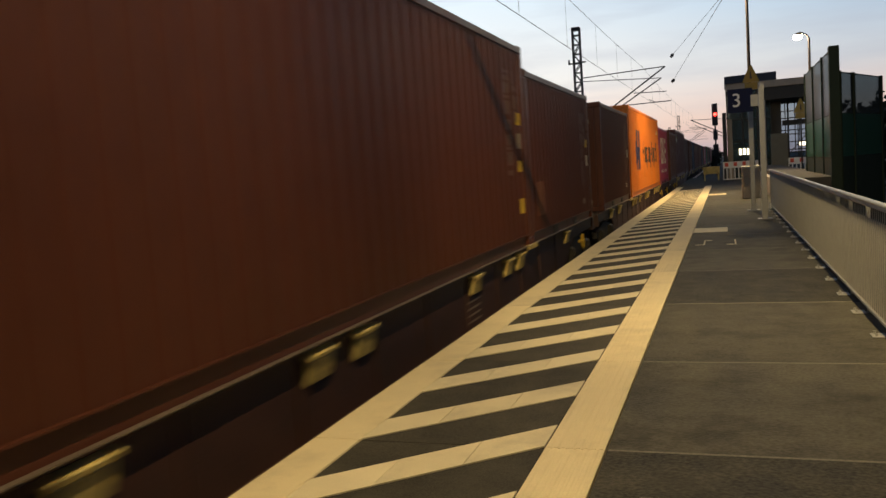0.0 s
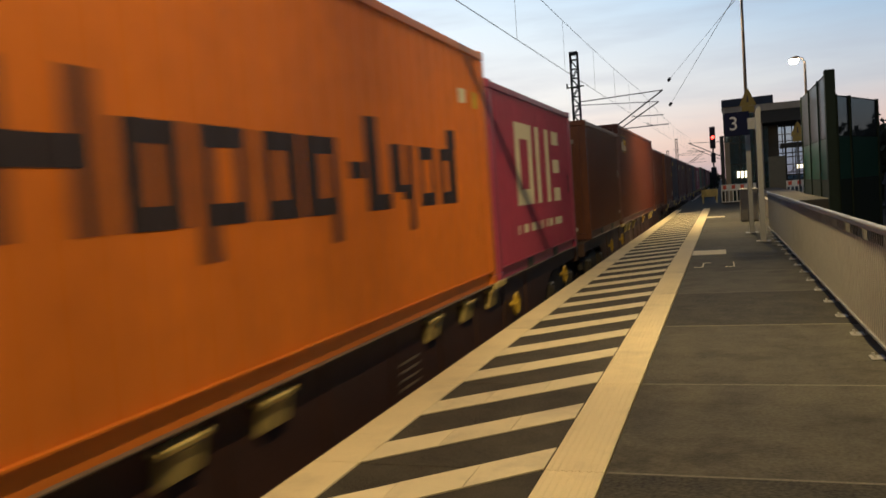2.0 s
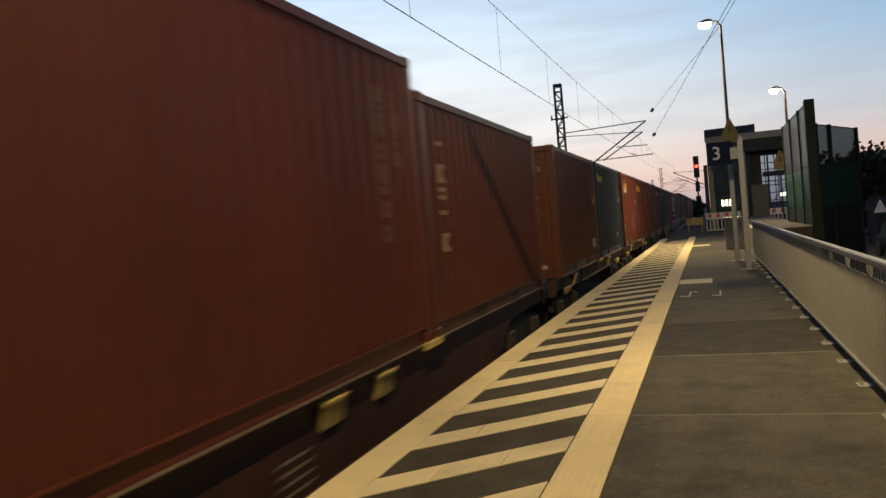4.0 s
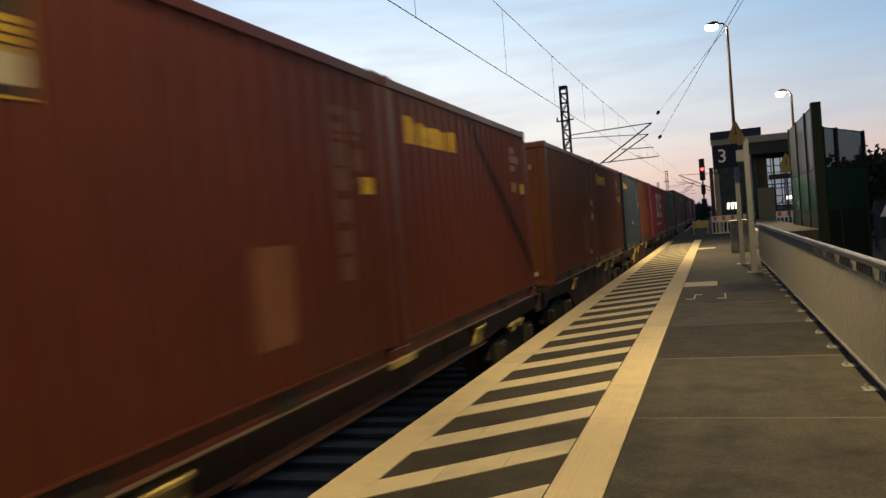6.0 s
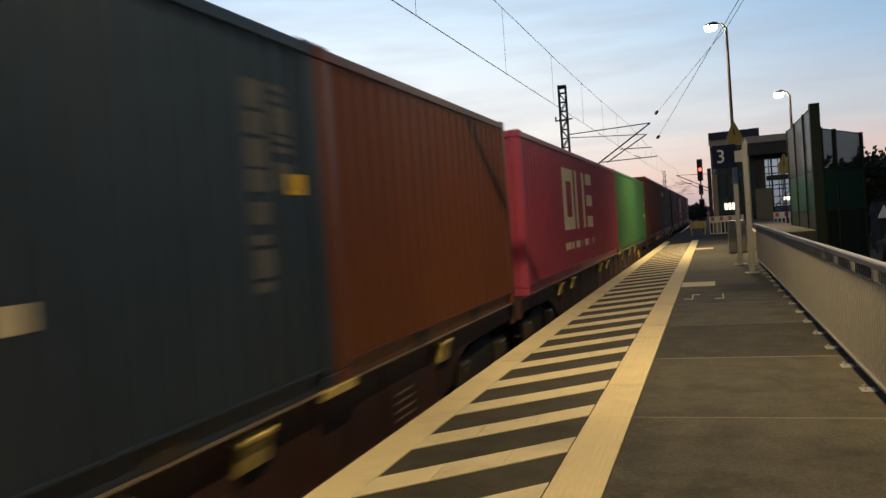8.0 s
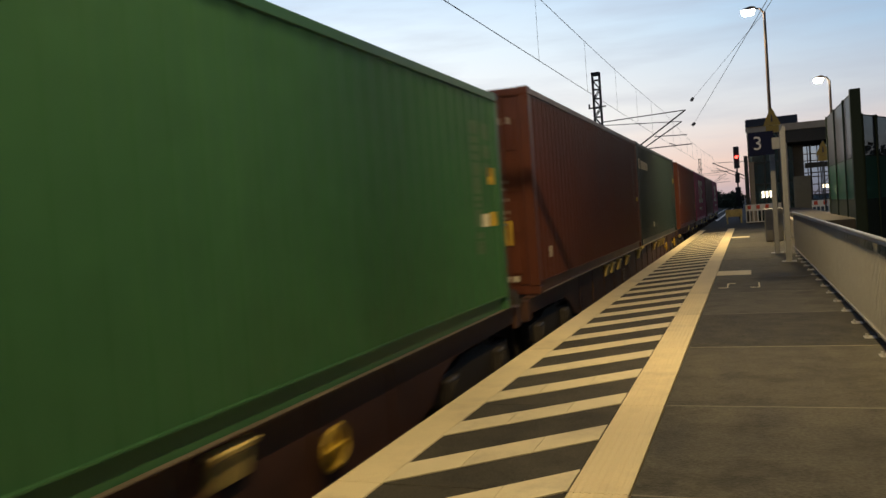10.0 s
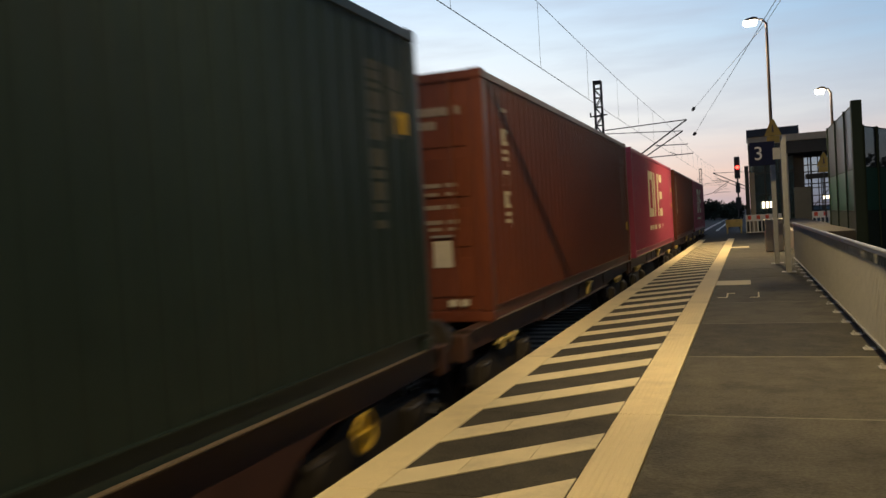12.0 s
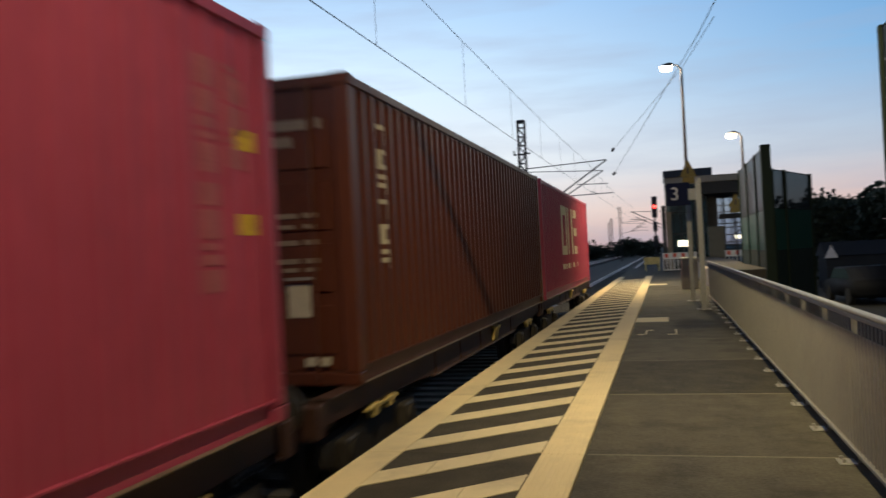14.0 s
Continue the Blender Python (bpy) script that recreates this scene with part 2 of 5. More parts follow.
M_NGLASS = tinted("noise_wall_tinted_acrylic", (0.42, 0.50, 0.54), (0.06, 0.075, 0.092), 0.42)
M_NGREEN = tinted("noise_wall_green_acrylic", (0.22, 0.42, 0.38), (0.035, 0.12, 0.095), 0.66)
M_STAIRGLASS = tinted("stair_glazing", (0.66, 0.80, 0.90), (0.05, 0.06, 0.07), 0.15)
M_BODY = mat("noise_wall_post_dark_green", (0.016, 0.026, 0.016), 0.7, var=0.25, spec=0.2)
M_LEAF = mat("dark_foliage", (0.022, 0.032, 0.016), 0.8, var=0.5, scale=3)
M_BARK = mat("bark", (0.06, 0.045, 0.035), 0.9, var=0.4, scale=8)
M_ROOF = mat("roof_tiles_dark", (0.09, 0.06, 0.055), 0.8, var=0.3, scale=4)
M_WALL = mat("house_plaster", (0.35, 0.34, 0.33), 0.85, var=0.15)
M_SLATE = mat("slate_blue_roof", (0.022, 0.026, 0.034), 0.85, var=0.25, scale=5, spec=0.1)
M_CAR = mat("car_paint_dark", (0.008, 0.009, 0.012), 0.7, metal=0.0, var=0.1, spec=0.2)
M_TYRE = mat("rubber", (0.02, 0.02, 0.02), 0.85, var=0.2)
M_LAMPGLOW = glow("lamp_glow_warm", (1.0, 0.84, 0.55), 110)
M_REDGLOW = glow("signal_red_glow", (1.0, 0.03, 0.02), 14)
M_WINGLOW = glow("lit_window", (1.0, 0.88, 0.62), 3.0)


# ---- building blocks ----
def part(name, bm, material, parent=None, label="", smooth=False):
    me = bpy.data.meshes.new(name)
    bm.to_mesh(me)
    bm.free()
    me.materials.append(material)
    if smooth:
        for p in me.polygons:
            p.use_smooth = True
    return piece(name, me, parent, label)


def piece(name, me, parent=None, label="", place=None):
    ob = new(name, me)
    ob.parent = parent
    if place is not None:
        ob.matrix_basis = place
    if label:
        ob["label"] = label
    return ob


def thing(name, label, category, group="", kind="", place=None):
    ob = new(name)
    if place is not None:
        ob.matrix_basis = place
    return tagged(ob, label, category, group, kind)


def box(bm, x0, x1, y0, y1, z0, z1, bevel=0.0):
    v = [bm.verts.new((x, y, z)) for z in (z0, z1) for x, y in ((x0, y0), (x1, y0), (x1, y1), (x0, y1))]
    fs = [bm.faces.new([v[i] for i in f]) for f in ((3, 2, 1, 0), (4, 5, 6, 7), (0, 1, 5, 4), (1, 2, 6, 5), (2, 3, 7, 6), (3, 0, 4, 7))]
    if bevel:
        es = list({e for f in fs for e in f.edges})
        bmesh.ops.bevel(bm, geom=es, offset=bevel, segments=1, affect="EDGES")
    return bm


def rod(bm, a, b, r, n=8, r2=None):
    a, b = Vector(a), Vector(b)
    d = b - a
    m = Matrix.Translation((a + b) / 2) @ d.to_track_quat("Z", "Y").to_matrix().to_4x4()
    bmesh.ops.create_cone(bm, cap_ends=True, segments=n, radius1=r, radius2=r if r2 is None else r2, depth=d.length, matrix=m)
    return bm


def prism(bm, pts, axis, a, b):
    """An outline of (u, v) points pushed along an axis from a to b."""
    def p(u, v, w):
        return {"x": (w, u, v), "y": (u, w, v), "z": (u, v, w)}[axis]
    lo = [bm.verts.new(p(u, v, a)) for u, v in pts]
    hi = [bm.verts.new(p(u, v, b)) for u, v in pts]
    n = len(pts)
    bm.faces.new(lo[::-1])
    bm.faces.new(hi)
    for i in range(n):
        bm.faces.new((lo[i], lo[(i + 1) % n], hi[(i + 1) % n], hi[i]))
    bmesh.ops.recalc_face_normals(bm, faces=bm.faces)
    return bm


def B():
    return bmesh.new()


def text_part(name, body, size, material, parent, place, depth=0.006):
    cu = bpy.data.curves.new(name, "FONT")
    cu.body, cu.size, cu.extrude, cu.align_x, cu.align_y = body, size, depth, "CENTER", "CENTER"
    cu.materials.append(material)
    ob = new(name, cu)
    ob.parent = parent
    ob.matrix_basis = place
    return ob


# ---- ground, track, platform ----
RAIL_Z = -0.76
TRACK_X = -1.72
EDGE_IN, TAC0, TAC1, PLAT_R = 0.30, 1.375, 1.695, 3.75
PLAT_Y0, PLAT_Y1 = -14.0, 62.0

bm = B()
box(bm, -1500, 1500, -1500, 2500, -1.6, -1.12)
tagged(part("ground", bm, M_SOIL), "dark flat ground around the railway at dusk", "ground", kind="structure")


def track(x, name):
    bm = B()
    prism(bm, [(x - 2.6, -1.119), (x + 1.62, -1.119), (x + 1.62, -0.97), (x - 1.6, -0.97)], "y", -60, 420)
    tagged(part("ballast_bed" + name, bm, M_BALLAST), "grey crushed stone ballast under the track", "ballast", kind="structure")
    rail = thing("rail_track" + name, "steel rails on concrete sleepers in ballast", "track", kind="structure")
    sl = B()
    prism(sl, [(-1.3, -0.99), (1.3, -0.99), (1.28, -0.925), (-1.28, -0.925)], "y", -0.13, 0.13)
    me = None
    for i in range(180):
        y = -20 + 0.6 * i
        if me is None:
            ob = part("sleeper", sl, M_SLEEPER, rail)
            me = ob.data
        else:
            ob = piece("sleeper", me, rail)
        ob.location = (x, y, 0)
    for s in (-1, 1):
        bm = B()
        xr = x + s * 0.755
        prism(bm, [(xr - 0.07, -0.925), (xr + 0.07, -0.925), (xr + 0.07, -0.905), (xr + 0.012, -0.89), (xr + 0.012, -0.81), (xr + 0.036, -0.795),
                   (xr + 0.036, RAIL_Z), (xr - 0.036, RAIL_Z), (xr - 0.036, -0.795), (xr - 0.012, -0.81), (xr - 0.012, -0.89), (xr - 0.07, -0.905)], "y", -60, 420)
        part("rail", bm, M_STEEL, rail, "worn steel rail with a bright top")


track(TRACK_X, "")
track(TRACK_X - 8.6, "_far")

bm = B()
box(bm, 0.06, PLAT_R, PLAT_Y0, PLAT_Y1, -1.12, -0.06)
tagged(part("platform_base", bm, M_CONC), "grey concrete base of the station platform", "platform", kind="structure")

JOINTS = [6.25 + 2.5 * k for k in range(-8, 15)]
JOINTS[JOINTS.index(3.75)] = 4.32


def paving():
    pv = thing("pavement", "dark grey platform paving with cream edge and tactile strip", "platform paving", kind="structure")
    cache = {}

    def slab(name, x0, x1, y0, y1, top, material, gap=0.005, thick=0.055, bevel=0.004, label=""):
        key = (name, round(x1 - x0, 3), round(y1 - y0, 3))
        if key not in cache:
            bm = B()
            box(bm, gap, x1 - x0 - gap, gap, y1 - y0 - gap, -thick, 0, bevel)
            cache[key] = part(name, bm, material, pv, label)
            ob = cache[key]
        else:
            ob = piece(name, cache[key].data, pv)
        ob.location = (x0, y0, top + random.uniform(-0.0015, 0.0015))
        return ob

    ys = [y for y in JOINTS if y < 44.0] + [43.9]
    for y0, y1 in zip(ys, ys[1:]):
        if y1 - y0 < 0.3:
            continue
        slab("edge_stone", 0.0, EDGE_IN, y0, y1, 0.0, M_STONE, 0.004, 0.09, 0.006)
        slab("paving_slab", TAC1 + 0.002, PLAT_R, y0, y1, 0.0, M_ASPHALT, 0.006)
        slab("hatch_slab", EDGE_IN, TAC0, y0, y1, -0.004, M_HATCH, 0.003)
        bm = B()
        box(bm, TAC1 + 0.01, 3.44, y1 - 0.011, y1 + 0.011, -0.05, 0.0022)
        part("joint_filler", bm, M_JOINT, pv)
        # ribbed tactile strip, slabs of one joint's length, ribs along the platform
        key = ("tactile_slab", round(y1 - y0, 3))
        if key not in cache:
            bm = B()
            w = TAC1 - TAC0
            pts = [(0.003, -0.055), (w - 0.003, -0.055), (w - 0.003, -0.001)]
            n = 8
            for i in range(n, 0, -1):
                c = w * (i - 0.5) / n
                pts += [(c + 0.014, -0.001), (c + 0.009, 0.0035), (c - 0.009, 0.0035), (c - 0.014, -0.001)]
            pts += [(0.003, -0.001)]
            prism(bm, pts, "y", 0.004, y1 - y0 - 0.004)
            cache[key] = part("tactile_slab", bm, M_STONE, pv, "cream ribbed tactile slab")
            ob = cache[key]
        else:
            ob = piece("tactile_slab", cache[key].data, pv)
        ob.location = (TAC0, y0, 0)
    # diagonal cream stripes across the danger area, each laid in three stones
    me = {}
    k = -17
    w = TAC0 - EDGE_IN - 0.006
    while True:
        ya = 4.33 + 0.985 * k
        if ya + 1.4 > 41.0:
            break
        for j in range(3):
            if j not in me:
                bm = B()
                x0, x1 = w * j / 3 + 0.002, w * (j + 1) / 3 - 0.002
                s = 1.0 / w
                prism(bm, [(x0, x0 * s), (x1, x1 * s), (x1, x1 * s + 0.36), (x0, x0 * s + 0.36)], "z", -0.03, 0.002)
                me[j] = part("stripe_stone", bm, M_STRIPE, pv)
                ob = me[j]
            else:
                ob = piece("stripe_stone", me[j].data, pv)
            ob.location = (EDGE_IN + 0.003, ya, random.uniform(0, 0.0015))
        k += 1
    # cream cross bars next to the tactile strip
    for y0, y1, xb in ((16.95, 17.95, 2.345), (32.9, 33.9, 2.36)):
        bm = B()
        box(bm, TAC1 + 0.004, xb, y0, y1, -0.03, 0.0035, 0.003)
        part("guide_bar", bm, M_STRIPE, pv, "cream tactile bar across the paving")
    # plain paving past the hatched part
    bm = B()
    box(bm, 0.0, PLAT_R, 43.9, PLAT_Y1, -0.059, -0.002)
    part("paving_end", bm, M_ASPHALT, pv, "dark paving at the closed platform end")


paving()


def floor_marks():
    t = thing("paint_mark", "thin white painted corner marks on the paving", "floor marking", place=pose(0, 0, 0.0025))
    for pts in (((1.83, 14.55), (1.96, 14.55), (1.96, 15.25), (2.07, 15.25)), ((2.33, 14.5), (2.46, 14.5), (2.46, 15.25))):
        for (xa, ya), (xb, yb) in zip(pts, pts[1:]):
            bm = B()
            box(bm, min(xa, xb) - 0.012, max(xa, xb) + 0.012, min(ya, yb) - 0.035, max(ya, yb) + 0.035, 0, 0.002)
            part("paint_line", bm, M_STRIPE, t)


floor_marks()


def manhole():
    t = thing("inspection_cover", "steel framed inspection cover set in the paving", "cover", place=pose(1.93, 3.1, 0.0035))
    bm = B()
    for a in ((0, 0.62, 0, 0.02), (0, 0.62, 0.6, 0.62), (0, 0.02, 0.02, 0.6), (0.6, 0.62, 0.02, 0.6)):
        box(bm, a[0], a[1], a[2], a[3], -0.01, 0.003)
    part("frame", bm, M_GALV, t, "thin galvanised frame")
    bm = B()
    box(bm, 0.022, 0.598, 0.022, 0.598, -0.01, 0.001)
    part("cover_plate", bm, M_ASPHALT, t)


manhole()


# ---- train ----
SPEED = 14.42
SIDE_IN = 1.206
PITCH, DEPTH = 0.278, 0.036


def corrugation(y0, y1):
    """(y, x) outline of the corrugated wall from y0 to y1."""
    out = []
    k = math.floor((y0 - 0.2) / PITCH) - 1
    knots = []
    while 0.16 + k * PITCH < y1 + PITCH:
        a = 0.16 + k * PITCH
        knots += [(a, 0.0), (a + 0.072, 0.0), (a + 0.139, -DEPTH), (a + 0.211, -DEPTH)]
        k += 1

    def x_at(y):
        for (ya, xa), (yb, xb) in zip(knots, knots[1:]):
            if ya <= y <= yb:
                return xa + (xb - xa) * (y - ya) / max(1e-9, yb - ya)
        return 0.0
    out.append((y0, x_at(y0)))
    out += [(y, x) for y, x in knots if y0 < y < y1]
    out.append((y1, x_at(y1)))
    return out


def wall_strip(bm, x, sign, y0, y1, za, zb, zc=None, zd=None, lift=0.0):
    """A strip that follows the corrugated wall; za..zb at its start and zc..zd at its end."""
    zc, zd = za if zc is None else zc, zb if zd is None else zd
    prev = None
    for y, dx in corrugation(y0, y1):
        f = (y - y0) / (y1 - y0)
        lo = bm.verts.new((sign * (x + dx + lift), y, za + (zc - za) * f))
        hi = bm.verts.new((sign * (x + dx + lift), y, zb + (zd - zb) * f))
        if prev:
            bm.faces.new((prev[0], lo, hi, prev[1]) if sign > 0 else (prev[1], hi, lo, prev[0]))
        prev = (lo, hi)


MESHES = {}


def shared(key, name, make, material, parent, label="", place=None):
    key = (key, material.name)
    if key not in MESHES:
        bm = B()
        make(bm)
        me = bpy.data.meshes.new(name)
        bm.to_mesh(me)
        bm.free()
        me.materials.append(material)
        MESHES[key] = me
    return piece(name, MESHES[key], parent, label, place)


CARRIED = []
LOW = 0.10      # depth of the bottom rail under the level from which the markings are counted


def decal(c, name, rects, material, label=""):
    bm = B()
    for y0, y1, z0, z1 in rects:
        wall_strip(bm, SIDE_IN, 1, y0, y1, z0 + LOW, z1 + LOW, lift=0.004)
    return tagged(part(name, bm, material, c, label), kind="stuff" if name in ("stencil_text", "logo_line", "logo_bar", "logo_shape") else "")


def container(u0, long, high, material, label, colour):
    L = (6.058, 12.192, 13.716)[long]
    H = (2.896 if high else 2.591) + LOW
    c = thing("shipping_container", label, "shipping container", "containers on the train")
    k = (L, H)
    for s in (1, -1):
        shared(("side", k, s), "side_wall", lambda bm: wall_strip(bm, SIDE_IN, s, 0.12, L - 0.12, 0.165, H - 0.1), material, c)
        shared(("toprail", k, s), "top_rail", lambda bm: box(bm, *sorted((s * 1.16, s * 1.217)), 0.1, L - 0.1, H - 0.11, H - 0.02, 0.008), material, c)
        def channel(bm):
            prism(bm, [(s * 1.13, 0.002), (s * 1.166, 0.002), (s * 1.166, 0.160), (s * 1.212, 0.164), (s * 1.212, 0.178), (s * 1.13, 0.178)], "y", 0.1, L - 0.1)
        shared(("botrail", k, s), "bottom_rail", channel, material, c)
        shared(("lip", k, s), "rail_lip", lambda bm: box(bm, *sorted((s * 1.168, s * 1.214)), 0.16, L - 0.16, 0.001, 0.010), M_FLANGE, c, "worn bright lower lip of the bottom rail")
        if not long:
            # solid dark blocks on the rail stand for the shade inside the pocket openings
            for y in (1.85, 3.85):
                shared(("pocket", s), "fork_pocket", lambda bm: box(bm, *sorted((s * 1.12, s * 1.182)), 0, 0.36, 0.016, 0.150), M_DARK, c, "dark block standing for the shade in a forklift pocket", pose(0, y, 0))
        for y in (0.0, L - 0.16):
            shared(("post", k, s), "corner_post", lambda bm: box(bm, *sorted((s * 1.06, s * 1.218)), 0, 0.16, 0.12, H - 0.12, 0.012), material, c, place=pose(0, y, 0))
            for z in (0.0, H - 0.118):
                shared(("cast", s), "corner_casting", lambda bm: box(bm, *sorted((s * 1.04, s * 1.2195)), -0.002, 0.17, 0, 0.118, 0.01), material, c, place=pose(0, y - (0.004 if y else 0), z))
    shared(("roof", k), "roof", lambda bm: box(bm, -1.16, 1.16, 0.1, L - 0.1, H - 0.07, H - 0.035), material, c)
    shared(("floor", k), "floor", lambda bm: box(bm, -1.15, 1.15, 0.1, L - 0.1, 0.06, 0.14), M_DARK, c)
    shared(("back", k), "end_wall", lambda bm: box(bm, -1.06, 1.06, L - 0.08, L - 0.04, 0.12, H - 0.1), material, c)
    shared(("sill", k), "door_sill", lambda bm: box(bm, -1.06, 1.06, 0.0, 0.1, 0.0, 0.13, 0.01), material, c)
    shared(("header", k), "door_header", lambda bm: box(bm, -1.06, 1.06, 0.0, 0.1, H - 0.12, H - 0.005, 0.01), material, c)
    for s in (1, -1):
        def leaf(bm):
            box(bm, *sorted((s * 0.012, s * 1.05)), 0.04, 0.085, 0.14, H - 0.125)
        d = shared(("door", k, s), "door", leaf, material, c)
        for i in range(4):
            q = (H - 0.6) / 4
            shared(("dp", k, s), "door_panel", lambda bm: box(bm, *sorted((s * 0.10, s * 0.97)), 0.022, 0.041, 0, q - 0.13, 0.006), material, d, "", pose(0, 0, 0.30 + i * q))
        for xr in (0.28, 0.80):
            shared(("rod", k, s, xr), "locking_bar", lambda bm: rod(bm, (s * xr, 0.0, 0.06), (s * xr, 0.0, H - 0.05), 0.017, 6), material, d)
            shared(("hdl", s, xr), "handle", lambda bm: box(bm, *sorted((s * (xr - 0.02), s * (xr - 0.30))), -0.03, -0.012, 1.02, 1.05), M_GALV, d)
        # stencilled data on the door leaf
    rows = []
    for z, h, parts in ((H - 0.52, 0.10, ((0.36, 0.82), (0.87, 0.93))), (H - 0.68, 0.10, ((0.36, 0.62),)), (1.62, 0.05, ((0.42, 0.64), (0.70, 0.84))), (1.52, 0.04, ((0.44, 0.6), (0.70, 0.82))),
                        (1.36, 0.05, ((0.42, 0.64), (0.70, 0.84))), (1.18, 0.05, ((0.42, 0.64), (0.70, 0.84))), (1.10, 0.04, ((0.46, 0.62), (0.70, 0.82)))):
        rows += [(a, b, z, h) for a, b in parts]
    tagged(shared(("doortext", k), "stencil_text", lambda bm: [box(bm, a, b, 0.012, 0.019, z, z + h) for a, b, z, h in rows], M_FADED, c, "rows of unreadable white stencil marks"), kind="stuff")
    shared(("doorplate", k), "data_plate", lambda bm: box(bm, 0.5, 0.74, 0.01, 0.02, 0.66, 0.98), M_WHITE, c, "pale data plate")
    shared(("doorplate2", k), "data_plate", lambda bm: box(bm, 0.66, 0.92, 0.004, 0.018, 0.19, 0.27), M_WHITE, c, "pale data plate")
    CARRIED.append((c, u0, 0.41 - LOW))
    return c, L, H - LOW


def side_columns(c, L, H, material, end=True, n=2, seed=0):
    """Two columns of faded stencilled data fields near one end of the long side."""
    rng = random.Random(seed)
    y = L - 1.0 if end else 0.35
    rects = []
    for i in range(n):
        ya = y + i * 0.34
        z = H - 0.42
        foot = H - (1.85 if i == 0 else 1.05)
        while z > foot:
            h = rng.choice((0.045, 0.07, 0.15, 0.19))
            rects.append((ya, ya + (0.27 if h > 0.1 else rng.uniform(0.2, 0.27)), z - h, z))
            z -= h + rng.choice((0.018, 0.03, 0.03, 0.07))
    decal(c, "stencil_text", rects, stencil(material), "columns of faded unreadable stencil fields")


def patch(c, y0, y1, z0, z1, material, label, name="sticker"):
    decal(c, name, [(y0, y1, z0, z1)], material, label)


def ring_logo(c, L, H, big):
    """Cream block logo: a rectangular ring, bars and a stack of bars, with a line of small marks below."""
    if big:
        z0, h, o, nn, e, t, q = 0.97 * H / 2.896, 1.46 * H / 2.896, (4.0, 5.22), (5.46, 6.85), (7.28, 8.2), 0.31, 0.27
    else:
        z0, h, o, nn, e, t, q = 0.87, 1.25, (1.32, 2.5), (2.72, 3.78), (4.08, 4.8), 0.29, 0.24
    r = [(o[0], o[0] + t, z0, z0 + h), (o[1] - t, o[1], z0, z0 + h), (o[0] + t, o[1] - t, z0, z0 + q), (o[0] + t, o[1] - t, z0 + h - q, z0 + h)]
    r += [(nn[0], nn[0] + t, z0, z0 + h), (nn[1] - t, nn[1], z0, z0 + h)]
    r += [(e[0], e[1], z, z + q) for z in (z0, z0 + (h - q) / 2, z0 + h - q)]
    decal(c, "logo_shape", r, M_CREAM, "plain cream block shapes")
    rng = random.Random(7)
    y, small = o[0] - 0.06, []
    while y < e[1] - 0.1:
        w = rng.uniform(0.10, 0.22)
        if rng.random() < 0.85:
            small.append((y, y + w, z0 - 0.42, z0 - 0.42 + (0.15 if big else 0.13)))
        y += w + rng.choice((0.06, 0.08, 0.2))
    decal(c, "logo_line", small, M_CREAM, "line of small cream bars")


def emblem_logo(c, L, H):
    y, z = 2.05, 0.77
    r = [(y + 0.15, y + 0.55, z, z + 0.2), (y, y + 0.55, z + 0.2, z + 0.6), (y + 0.85, y + 1.35, z, z + 0.55), (y - 0.2, y + 1.42, z + 0.55, z + 0.8),
         (y - 0.1, y + 0.55, z + 0.8, z + 0.98), (y + 0.1, y + 0.6, z + 0.98, z + 1.38), (y + 0.88, y + 1.42, z + 0.8, z + 1.38), (y + 0.55, y + 0.85, z + 0.35, z + 0.55)]
    decal(c, "emblem", r, M_LOGOBLUE, "plain dark blue emblem shape")
    rows, zb, t = [], 1.0, 0.19
    cap, xh, desc = 0.82, 0.6, -0.22

    def ring(y, w, tail=None):
        rows.extend([(y, y + t, zb, zb + xh), (y + w - t, y + w, zb, zb + xh), (y + t, y + w - t, zb, zb + 0.13), (y + t, y + w - t, zb + xh - 0.13, zb + xh)])
        if tail is not None:
            rows.append((y + (w - t if tail > 0 else 0), y + (w if tail > 0 else t), zb + desc, zb))
    rows.extend([(4.38, 4.38 + t, zb, zb + cap), (4.95, 4.95 + t, zb, zb + cap), (4.38 + t, 4.95, zb + 0.33, zb + 0.49)])
    ring(5.3, 0.52)
    ring(5.95, 0.56, -1)
    ring(6.62, 0.52)
    ring(7.26, 0.56, 1)
    rows.append((7.95, 8.25, zb + 0.28, zb + 0.42))
    rows.extend([(8.38, 8.38 + t, zb, zb + cap), (8.38 + t, 8.82, zb, zb + 0.14)])
    rows.extend([(8.92, 8.92 + t, zb + 0.15, zb + xh), (9.30, 9.30 + t, zb + desc, zb + xh), (8.92 + t, 9.30, zb + 0.08, zb + 0.22)])
    ring(9.6, 0.52)
    ring(10.22, 0.54)
    rows.append((10.61, 10.61 + t, zb + xh, zb + cap))
    decal(c, "logo_bar", rows, M_LOGODARK, "row of plain dark bars")


def mark_row(c, y0, z0, w, h, n, material, label):
    rng = random.Random(n)
    r, y = [], y0
    for i in range(n):
        s = w / n
        r.append((y, y + s * 0.86, z0, z0 + h * (1 if i == 0 else 0.75 + 0.1 * rng.random())))
        y += s
    decal(c, "logo_bar", r, material, label)


